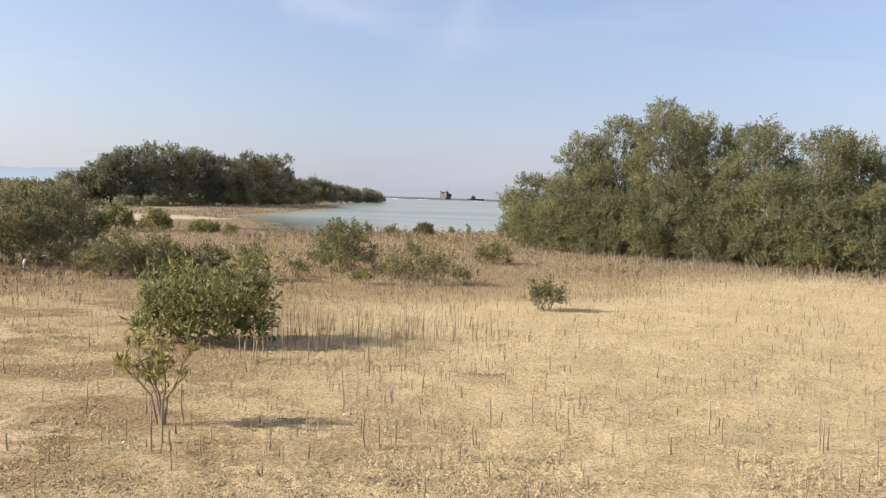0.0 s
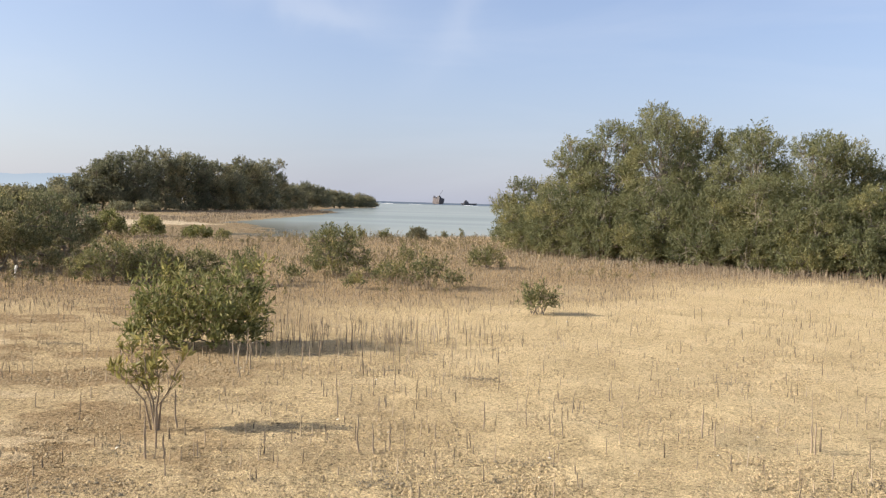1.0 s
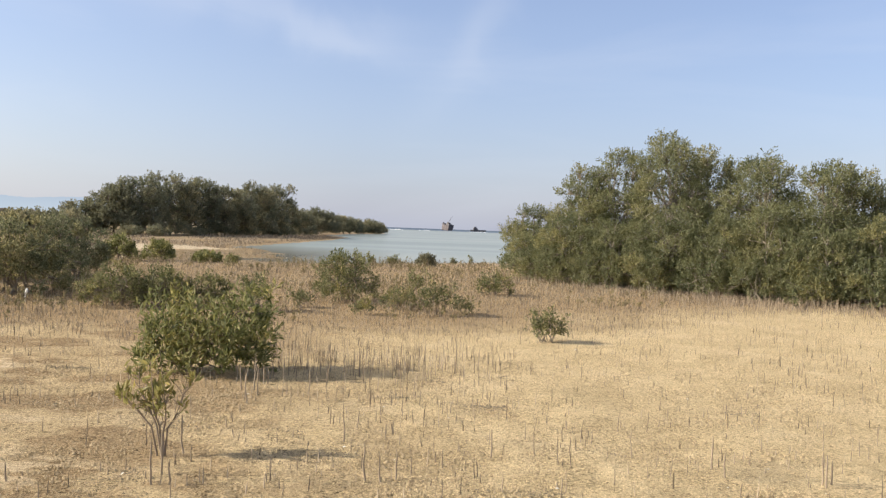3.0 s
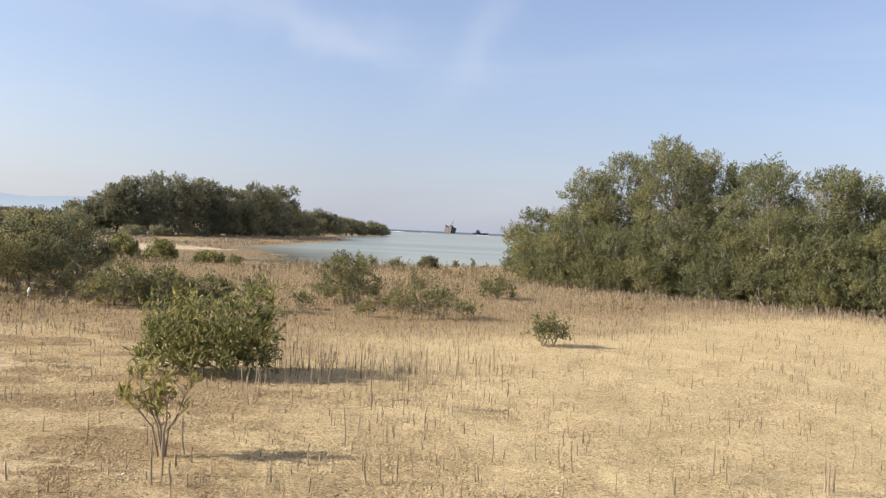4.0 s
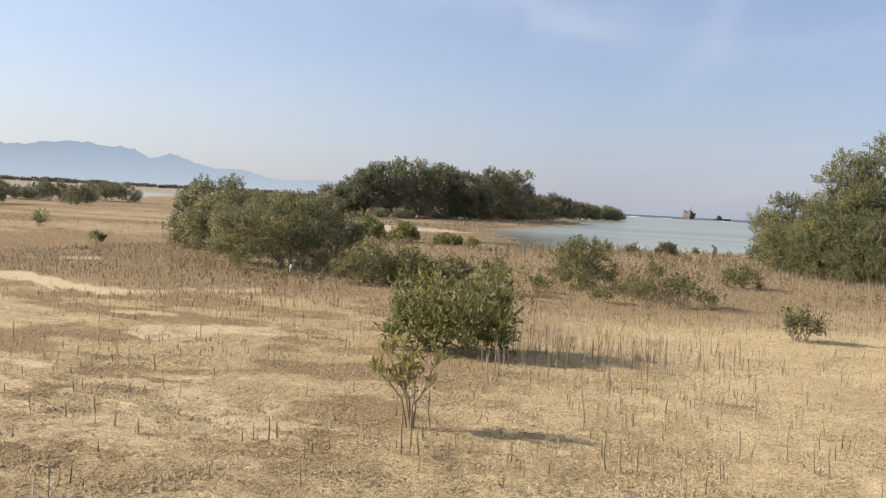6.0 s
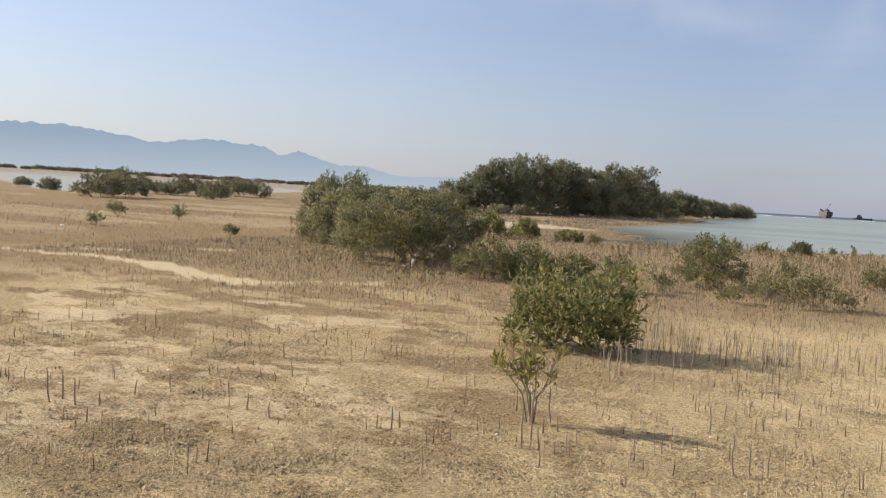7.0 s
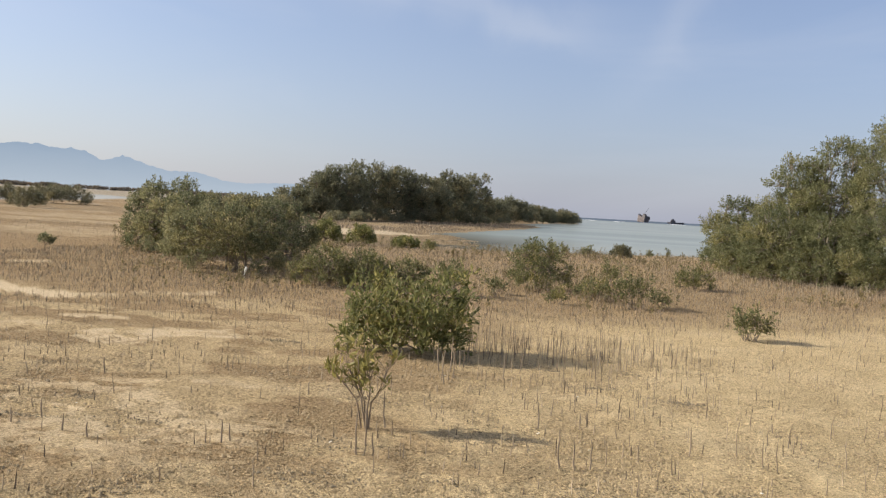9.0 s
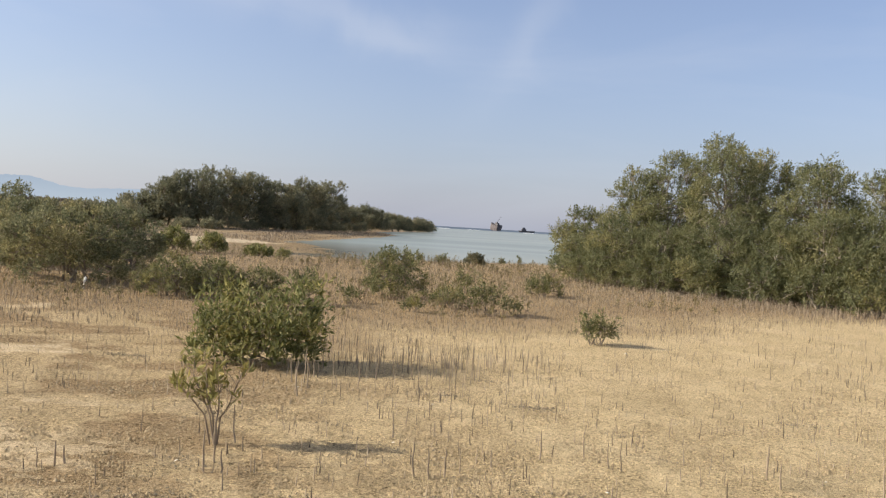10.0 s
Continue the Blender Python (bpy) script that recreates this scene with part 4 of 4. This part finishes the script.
def root_density(x, y):
    """Roots per square metre."""
    pale, mud, alg_haze = tones(x, y)
    edge = root_edge(x, y)
    d = 9 + 14 * smooth(0.42, 0.62, fbm(x * 0.7, y * 0.7, 3, 25))
    d = d * smooth(3.6, 5.2, y + 0.25 * np.abs(x))
    d = d + 110 * smooth(10.8, 14.0, edge) + 50 * smooth(15, 20, edge)
    d = d + 110 * smooth(2.2, 0.6, seg_dist(x, y, THICKET))
    d = d + 55 * smooth(1.5, 0.5, np.hypot((x + 1.0) / 1.5, (y - 9.9) / 0.9)) + 25 * smooth(1.3, 0.3, np.hypot((x + 0.6) / 1.6, (y - 7.6) / 1.4))
    d = d * (1 - 0.93 * np.clip(pale, 0, 1))
    d = np.where((x < -9) & (y - 0.2 * x < 14.5), d * 0.15, d)
    d = np.where(inside(x, y, WET), d * 0.08, d)
    d = np.where((x < -15) & (y < 60), d * 0.12, d)
    return d


def sticks(rng, x, y, h, r, lean=0.06, levels=((-0.15, 1.1), (0.55, 0.85), (1.0, 0.35))):
    n = len(x)
    z = land(x, y)
    a = rng.uniform(0, 2 * math.pi, n)
    th = a[:, None] + np.array([0, 2.094, 4.189])[None, :]
    lx, ly = rng.normal(0, lean, n) * h, rng.normal(0, lean, n) * h
    bend = rng.normal(0, 0.03, (n, 2)) * h[:, None]
    rings = []
    for t, k in levels:
        cx, cy = x + lx * t + bend[:, 0] * (t > 0.3) * (t < 0.9), y + ly * t + bend[:, 1] * (t > 0.3) * (t < 0.9)
        rings.append(np.stack([cx[:, None] + r[:, None] * k * np.cos(th), cy[:, None] + r[:, None] * k * np.sin(th), np.repeat((z + h * t)[:, None], 3, 1)], -1))
    v = np.stack(rings, 1).reshape(-1, 3)
    o = np.arange(n)[:, None, None] * 3 * len(levels)
    f = []
    for k in range(0, 3 * len(levels) - 3, 3):
        for j in range(3):
            f.append([k + j, k + (j + 1) % 3, k + 3 + (j + 1) % 3, k + 3 + j])
    f = (o + np.array(f)[None]).reshape(-1, 4)
    return v, f


def root_field():
    rng = np.random.default_rng(77)
    # near and middle field, in polar cells so that far ones thin out with distance
    n = 500000
    r = np.exp(rng.uniform(math.log(3.2), math.log(46), n))
    a = np.radians(rng.uniform(-62, 40, n))
    x, y = r * np.sin(a), r * np.cos(a)
    cell = r * r * (math.log(46 / 3.2) / n) * radians(102)       # area that one sample stands for
    want = np.minimum(root_density(x, y) * cell, 1.0) * (1 - 0.3 * smooth(12, 30, r))
    z = land(x, y)
    keep = (rng.uniform(0, 1, n) < want) & (z > WATER_Z - 0.02)
    x, y, r = x[keep], y[keep], r[keep]
    dense = smooth(11, 14, root_edge(x, y))
    tuft = smooth(1.5, 0.6, np.hypot((x + 1.0) / 1.6, (y - 9.6) / 1.2))
    h = rng.gamma(5.0, 0.2, len(x)) * (0.085 - 0.036 * dense + 0.10 * tuft + 0.08 * smooth(2.0, 0.6, seg_dist(x, y, THICKET)))
    h = h * (0.55 + 0.9 * fbm(x * 0.9, y * 0.9, 3, 64))
    h = np.clip(h * (1 - 0.25 * smooth(-2.8, -4.5, x) * (1 - dense)), 0.025, 0.30)
    rad = rng.uniform(0.0034, 0.0052, len(x)) * (1 + 0.022 * np.maximum(r - 10, 0))
    far = root_edge(x, y) > 18 + 3 * (rng.uniform(0, 1, len(x)) - 0.5)
    full, plain_ = ((-0.15, 1.1), (0.55, 0.85), (1.0, 0.35)), ((-0.1, 1.0), (1.0, 0.45))
    near = (r < 10) & ~far
    for mask, m, lv, label in ((near, M_root, full, "brown pencil-thin mangrove breathing roots in the sand"), (~near & ~far, M_root, plain_, "brown belt of dense mangrove breathing roots in mud"),
                               (far, M_straw, plain_, "straw-coloured dense mangrove breathing roots near the shore")):
        v, f = sticks(rng, x[mask], y[mask], h[mask], rad[mask], 0.06, lv)
        tagged(new("breathing_roots", fast_mesh("breathing_roots", v, f, m, True)), label, "roots", kind="stuff")


root_field()


def stubble():
    """Roots on the spit before the far grove."""
    rng = np.random.default_rng(78)
    n = 26000
    x, y = rng.uniform(-42, -10, n), rng.uniform(52, 126, n)
    z = land(x, y)
    keep = (z > WATER_Z + 0.01) & (x > -0.62 * y + 8) & (fbm(x * 0.2, y * 0.2, 3, 3) > 0.36)
    x, y = x[keep], y[keep]
    v, f = sticks(rng, x, y, rng.uniform(0.06, 0.18, len(x)), rng.uniform(0.012, 0.03, len(x)), 0.06, ((-0.1, 1.0), (1.0, 0.45)))
    tagged(new("breathing_roots", fast_mesh("breathing_roots", v, f, M_root, True)), "brown stubble of breathing roots on the far spit", "roots", kind="stuff")


stubble()


def seedlings():
    """Knee-high seedlings that stand thick among the roots."""
    rng = np.random.default_rng(79)
    n = 9000
    r = np.sqrt(rng.uniform(12.5 ** 2, 37 ** 2, n))
    a = np.radians(rng.uniform(-34, 20, n))
    x, y = r * np.sin(a), r * np.cos(a)
    want = smooth(13.0, 15.5, root_edge(x, y)) * smooth(0.44, 0.60, fbm(x * 0.6, y * 0.6, 3, 65)) * (1 - inside(x, y, WET)) * (seg_dist(x, y, THICKET) > 1.2)
    keep = (rng.uniform(0, 1, n) < 0.5 * want) & (land(x, y) > WATER_Z + 0.02)
    x, y, r = x[keep], y[keep], r[keep]
    m, per = len(x), 11
    h = rng.uniform(0.12, 0.38, m)
    v1, f1 = sticks(rng, x, y, h, 0.004 + 0.00012 * r, 0.08, ((-0.1, 1.0), (1.0, 0.5)))
    tagged(new("seedling_stems", fast_mesh("seedling_stems", v1, f1, M_twig, True)), "thin brown stems of mangrove seedlings among the roots", "seedlings", kind="stuff")
    X, Y, H = np.repeat(x, per), np.repeat(y, per), np.repeat(h, per)
    pos = np.stack([X + rng.normal(0, 0.022, m * per), Y + rng.normal(0, 0.022, m * per), land(X, Y) + H * rng.uniform(0.45, 1.05, m * per)], -1)
    dirs = rng.normal(0, 0.7, (m * per, 3)) + np.array([0, 0, 0.9])
    v2, f2 = leaves(rng, pos, dirs, 0.062, 0.027)
    tagged(new("seedling_leaves", fast_mesh("seedling_leaves", v2, f2, M_leaf_seed)), "olive-brown leaves of mangrove seedlings among the roots", "seedlings", kind="stuff")


seedlings()


def root_shoot(loc, h, seed):
    rng = np.random.default_rng(seed)
    z = float(land(np.array([loc[0]]), np.array([loc[1]]))[0])
    p = limb_path(rng, (0, 0, -0.04), (rng.normal(0, 0.06) * h, rng.normal(0, 0.05) * h, h), 0.05, 6)
    v, f = tube(p, np.array([1.15, 1.0, 0.95, 0.85, 0.75, 0.35]) * 0.0068, 6)
    ob = new("breathing_root", fast_mesh("breathing_root", v, f, M_root, True))
    ob.location = (loc[0], loc[1], z)
    return tagged(ob, "brown knobbly mangrove breathing root standing in sand", "root", "single breathing roots")


for k, (rx, ry, rh) in enumerate([(-1.66, 5.1, 0.28), (-1.66, 5.3, 0.33), (-1.56, 5.1, 0.14), (-1.68, 5.79, 0.27), (-0.63, 6.27, 0.2), (-0.58, 6.7, 0.14), (-1.82, 8.11, 0.28), (-1.63, 7.49, 0.31),
                                  (-1.72, 8.14, 0.29), (-1.62, 7.89, 0.38), (-1.69, 8.46, 0.18), (-1.65, 8.47, 0.15), (-1.17, 8.03, 0.23), (1.96, 5.83, 0.24), (1.98, 5.63, 0.18), (2.59, 5.56, 0.22)]):
    root_shoot((rx, ry), rh, 300 + k)
for k, (rx, ry, rh) in enumerate([(-4.8, 4.21, 0.24), (-4.79, 4.31, 0.2), (-4.64, 4.28, 0.18), (-4.24, 4.0, 0.1), (-4.51, 4.37, 0.09), (-4.52, 4.72, 0.1), (-4.49, 5.05, 0.1), (-3.6, 4.83, 0.12), (-3.37, 4.78, 0.1),
                                  (-6.4, 7.0, 0.2), (-4.05, 4.9, 0.1), (-3.96, 5.09, 0.12), (-4.42, 6.48, 0.15), (-2.57, 5.03, 0.15), (-2.53, 5.09, 0.11), (2.6, 5.5, 0.22), (2.66, 5.57, 0.17), (0.43, 5.99, 0.2),
                                  (-0.39, 5.32, 0.25), (-0.3, 5.32, 0.19), (-0.2, 5.4, 0.19)]):
    root_shoot((rx, ry), rh, 400 + k)


# ---- the sapling ----
def sapling(loc, h, w, seed, n_leaf, label):
    rng = np.random.default_rng(seed)
    z = float(land(np.array([loc[0]]), np.array([loc[1]]))[0])
    thing = empty("mangrove_sapling", (loc[0], loc[1], z), label, "sapling", "saplings")
    tips = []
    for k in range(5):
        foot = np.array([rng.normal(0, 0.036), rng.normal(0, 0.036), -0.04])
        top = np.array([w * (0.72 * (k / 4.0) - 0.46), rng.normal(0, 0.05), h * rng.uniform(0.56, 0.72)])
        fork = np.array([0.22 * top[0] + 0.3 * foot[0], 0.3 * foot[1], h * rng.uniform(0.24, 0.34)])
        p = np.concatenate([limb_path(rng, foot, fork, 0.06, 3), limb_path(rng, fork, top, 0.07, 5)[1:]])
        v, f = tube(p, np.linspace(0.0075, 0.0035, 7), 6)
        stem = part("stem", fast_mesh("stem", v, f, M_twig, True), thing)
        for q in range(7):
            a = p[rng.integers(2, 7)]
            b = a + np.array([rng.normal(-0.02 + 0.035 * (k - 2), 0.055), rng.normal(0, 0.06), rng.uniform(0.10, 0.30) * h])
            b[2] = min(b[2], h * rng.uniform(0.8, 1.0))
            pp = limb_path(rng, a, b, 0.08, 5)
            v, f = tube(pp, np.linspace(0.0034, 0.0016, 5), 5)
            part("twig", fast_mesh("twig", v, f, M_twig, True), stem)
            tips += [pp[4], pp[3], pp[4], 0.5 * (pp[4] + pp[3]), 0.5 * (pp[3] + pp[2])]
    tips = np.array(tips)
    blades = []
    for j in range(4):
        v, f = leaves(rng, np.zeros((1, 3)), np.array([[0, 0, 1.0]]), 0.070, 0.021)
        blades.append(fast_mesh("leaf", v, f, M_leaf_sap))
    for i in range(n_leaf):
        t = tips[rng.integers(len(tips))]
        if t[0] > 0.10 * w and rng.uniform() < 0.75:      # the windward side has lost leaves
            continue
        ob = part("leaf", blades[i % 4], thing)
        ob.matrix_basis = Matrix.Translation(t + rng.normal(0, 0.012, 3)) @ Euler((rng.normal(0, 0.7), rng.normal(-0.15, 0.7), rng.uniform(0, 6.28))).to_matrix().to_4x4() @ Matrix.Diagonal((*[rng.uniform(0.75, 1.25)] * 3, 1))
    return thing


sapling((-1.81, 5.71), 0.66, 0.62, 31, 330, "thin mangrove sapling with sparse yellow-green leaves, in sand")
# unseen from the path; added to cast its shadow in at the lower left
sapling((-5.45, 3.5), 0.60, 0.5, 32, 160, "thin mangrove sapling with sparse yellow-green leaves, in sand")


# ---- small things on the flat ----
def marker():
    thing = empty("marker_stake", (-7.55, 15.55, float(land(np.array([-7.55]), np.array([15.55]))[0])), "short weathered white marker stake beside a dark bush", "stake")
    v, f = tube([(0, 0, -0.05), (0.008, 0, 0.08), (0.022, 0, 0.17)], [0.010, 0.009, 0.009], 8)
    part("post", fast_mesh("post", v, f, M_white, True), thing)
    v, f = tube([(0.020, 0, 0.15), (0.022, 0, 0.16), (0.036, 0, 0.22), (0.040, 0, 0.245), (0.042, 0, 0.26)], [0.010, 0.021, 0.024, 0.018, 0.005], 10)
    part("cap", fast_mesh("cap", v, f, M_white, True), thing, "rounded white cap")


marker()


def scrap():
    x, y = -20.4, 18.4
    th = np.linspace(0, 2 * math.pi, 8, endpoint=False)
    v = [(0, 0, 0.05)] + [(0.07 * math.cos(a) * (1 + 0.2 * math.sin(3 * a)), 0.05 * math.sin(a), 0.0) for a in th] + [(0.05 * math.cos(a), 0.035 * math.sin(a), 0.045 + 0.012 * math.sin(2 * a)) for a in th]
    f = [(1 + k, 1 + (k + 1) % 8, 9 + (k + 1) % 8) for k in range(8)] + [(1 + k, 9 + (k + 1) % 8, 9 + k) for k in range(8)] + [(0, 9 + k, 9 + (k + 1) % 8) for k in range(8)]
    ob = new("plastic_scrap", fast_mesh("plastic_scrap", v, f, M_white, True))
    ob.location = (x, y, float(land(np.array([x]), np.array([y]))[0]))
    tagged(ob, "crumpled white plastic scrap lying on the mud", "litter")


scrap()


def crumbs(name, rng, x, y, s, material, label, category):
    """Low faceted lumps strewn over the ground, too many to count."""
    m = len(x)
    z = land(x, y)
    th = np.linspace(0, 2 * math.pi, 5)[:-1]
    dome_ = np.concatenate([np.stack([np.cos(th), np.sin(th), np.full(4, -0.4)], -1), [(0, 0, 0.75)]])
    v = dome_[None] * s[:, None, None] * rng.uniform(0.65, 1.35, (m, 5, 1)) * rng.uniform(0.7, 1.4, (m, 1, 3))
    t = rng.uniform(0, 6.28, m)
    c, q = np.cos(t)[:, None], np.sin(t)[:, None]
    vx, vy = v[..., 0] * c - v[..., 1] * q, v[..., 0] * q + v[..., 1] * c
    v = np.stack([vx + x[:, None], vy + y[:, None], v[..., 2] + z[:, None] + 0.002], -1).reshape(-1, 3)
    f = (np.arange(m)[:, None, None] * 5 + np.array([(k, (k + 1) % 4, 4) for k in range(4)])[None]).reshape(-1, 3)
    tagged(new(name, fast_mesh(name, v, f, material, True)), label, category, kind="stuff")


def clods():
    rng = np.random.default_rng(5)
    n = 260000
    r = np.exp(rng.uniform(math.log(3.0), math.log(12.0), n))
    a = np.radians(rng.uniform(-60, 40, n))
    x, y = r * np.sin(a), r * np.cos(a)
    pale, mud, alg_haze = tones(x, y)
    rough = smooth(0.40, 0.56, fbm(x * 1.1, y * 1.4, 3, 60)) * (1 - 0.9 * pale)
    bunch = smooth(0.42, 0.62, fbm(x * 4.5, y * 4.5, 3, 61))
    keep = rng.uniform(0, 1, n) < (0.22 * (1 - 0.85 * pale) + 0.20 * rough + 0.24 * mud) * (0.5 + 0.8 * bunch) * smooth(13, 8, r)
    x, y, r = x[keep], y[keep], r[keep]
    s = (rng.gamma(2.4, 0.0014, len(x)) + 0.0029) * (0.85 + 0.09 * np.maximum(r - 3.5, 0))
    crumbs("mud_clods", rng, x, y, s, M_clod, "small tan crumbs of sandy mud on the flat", "clods")
    # dark crusts of dried algae, in loose patches
    px, py = [], []
    for k in range(70):
        rr, aa = math.exp(rng.uniform(math.log(3.9), math.log(10.0))), radians(rng.uniform(-58, 36))
        m = int(rng.uniform(25, 130))
        long_, wide = rng.uniform(0.06, 0.20), rng.uniform(0.03, 0.09)
        px.append(rr * math.sin(aa) + rng.normal(0, long_, m))
        py.append(rr * math.cos(aa) + rng.normal(0, wide, m))
    px, py = np.concatenate(px), np.concatenate(py)
    crumbs("algae_crust", rng, px, py, rng.gamma(2.4, 0.0015, len(px)) + 0.003, M_crust, "dark grey-brown crusts of dried algae on the flat", "algae")


clods()


def shells():
    rng = np.random.default_rng(9)
    th = np.linspace(0, 2 * math.pi, 9)[:-1]
    v = [(0, 0, 0.45)] + [(math.cos(a) * (1 + 0.1 * math.cos(3 * a)), 0.75 * math.sin(a), 0.0) for a in th] + [(0.55 * math.cos(a), 0.42 * math.sin(a), 0.33) for a in th]
    f = [(1 + k, 1 + (k + 1) % 8, 9 + (k + 1) % 8) for k in range(8)] + [(1 + k, 9 + (k + 1) % 8, 9 + k) for k in range(8)] + [(0, 9 + k, 9 + (k + 1) % 8) for k in range(8)]
    me = fast_mesh("shell", v, f, M_shell, True)
    for k in range(46):
        r = math.exp(rng.uniform(math.log(3.8), math.log(12)))
        a = radians(rng.uniform(-52, 30))
        x, y = r * math.sin(a), r * math.cos(a)
        ob = new("shell", me)
        ob.matrix_world = pose(x, y, float(land(np.array([x]), np.array([y]))[0]) + 0.004, rng.normal(0, 15), rng.normal(0, 15), rng.uniform(0, 360)) @ Matrix.Diagonal((*[rng.uniform(0.006, 0.014)] * 3, 1))
        tagged(ob, "small bleached shell lying on the sand", "shell", "shells on the flat")


shells()


# ---- wrecks on the reef ----
def box(cx, cy, cz, sx, sy, sz, taper=1.0):
    v = []
    for z, k in ((-0.5, 1.0), (0.5, taper)):
        for x, y in ((-0.5, -0.5), (0.5, -0.5), (0.5, 0.5), (-0.5, 0.5)):
            v.append((cx + x * sx * k, cy + y * sy * k, cz + z * sz))
    f = [(3, 2, 1, 0), (4, 5, 6, 7), (0, 1, 5, 4), (1, 2, 6, 5), (2, 3, 7, 6), (3, 0, 4, 7)]
    return np.array(v, float), np.array(f)


def hull(length, beam, height, n=14):
    """A ship's hull in sections from bow to stern."""
    v, f = [], []
    for i in range(n):
        t = i / (n - 1)
        b = beam * 0.5 * (1 - (1 - min(1, t / 0.45)) ** 2) * (1 - 0.25 * max(0, t - 0.8) / 0.2) + 0.08
        sheer = height * (1 + 0.35 * (1 - t) ** 2 + 0.08 * t * t)
        x = -length / 2 + length * t
        for k, (yy, zz) in enumerate(((-1.0, 1.0), (-0.84, 0.5), (-0.5, 0.1), (0, 0.0), (0.5, 0.1), (0.84, 0.5), (1.0, 1.0))):
            v.append((x - (1 - zz) * 1.2 * -(1 - t) ** 2, yy * b, zz * sheer))
    for i in range(n - 1):
        for k in range(6):
            a = i * 7 + k
            f.append((a, a + 1, a + 8, a + 7))
        f.append((i * 7 + 6, i * 7, i * 7 + 7, i * 7 + 13))
    e = (n - 1) * 7
    f += [(e + 1, e + 2, e + 4, e + 5), (e, e + 1, e + 5, e + 6)]
    return np.array(v, float), np.array(f)


def wreck(D, az, tilt, name, label):
    x, y = D * math.sin(radians(az)), D * math.cos(radians(az))
    thing = empty(name, (x, y, WATER_Z - 0.6), label, "shipwreck", "wrecks on the reef")
    thing.rotation_euler = Euler([radians(a) for a in tilt])
    return thing


w1 = wreck(900, 0.25, (-13, 10, -62), "stranded_ship", "rust-brown wreck of a ship stranded on the reef")
v, f = hull(19, 8.0, 6.0)
part("hull", fast_mesh("hull", v, f, M_rust), w1)
v, f = join([box(4.6, 0.9, 7.4, 6.0, 6.4, 2.6, 0.90), box(3.4, -0.6, 9.2, 3.4, 3.4, 1.5, 0.85), box(6.4, 3.4, 6.2, 2.0, 1.4, 1.8, 0.9)])
part("deckhouse", fast_mesh("deckhouse", v, f, M_rust_dark), w1)
v, f = tube([(0.0, 0, 6.0), (0.8, 0.9, 12.0), (1.6, 1.9, 17.0)], [0.30, 0.22, 0.14], 6)
part("mast", fast_mesh("mast", v, f, M_rust_dark), w1)
w2 = wreck(900, 2.45, (-3, -2, 12), "sunken_ship", "dark half-sunken wreck lying low on the reef")
v, f = hull(17, 5.0, 1.9)
part("hull", fast_mesh("hull", v, f, M_rust_dark), w2)
v, f = join([box(-2.6, 0, 3.0, 5.0, 3.4, 2.4, 0.85), box(-2.8, 0, 4.8, 2.8, 2.6, 1.6, 0.8)])
part("deckhouse", fast_mesh("deckhouse", v, f, M_rust_dark), w2)


def surf():
    rng = np.random.default_rng(4)
    vs = []
    fs = []
    for k in range(11):
        az = radians(rng.uniform(-4.2, 9.0))
        d = rng.uniform(600, 670)
        x, y, w = d * math.sin(az), d * math.cos(az), rng.uniform(0.8, 6.0)
        n = 7
        for i in range(n):
            t = i / (n - 1) * 2 - 1
            hgt = 0.13 * (1 - t * t) * rng.uniform(0.6, 1.0) + 0.03
            vs += [(x + t * w, y - 0.8, WATER_Z), (x + t * w, y, WATER_Z + hgt), (x + t * w, y + 0.8, WATER_Z)]
        o = len(vs) - 3 * n
        for i in range(n - 1):
            for j in range(2):
                a = o + 3 * i + j
                fs.append((a, a + 3, a + 4, a + 1))
    tagged(new("surf", fast_mesh("surf", vs, fs, M_foam, True)), "thin white lines of surf breaking on the reef", "surf", kind="stuff")


surf()


# scrub on the far dune
for k in range(58):
    rr = random.Random(900 + k)
    az = radians(-53.5 + 28.0 * k / 57 + rr.uniform(-0.3, 0.3))
    d = rr.uniform(560, 640)
    hh = rr.uniform(0.9, 2.5)
    bush((d * math.sin(az), d * math.cos(az)), hh * rr.uniform(3.0, 6.5), hh, 950 + k, "dark low scrub on the far sandy dune", "scrub on the far dune", M_leaf_scrub, (0.9, 0.5), 0.7, 6, 0.6, 9, 2)
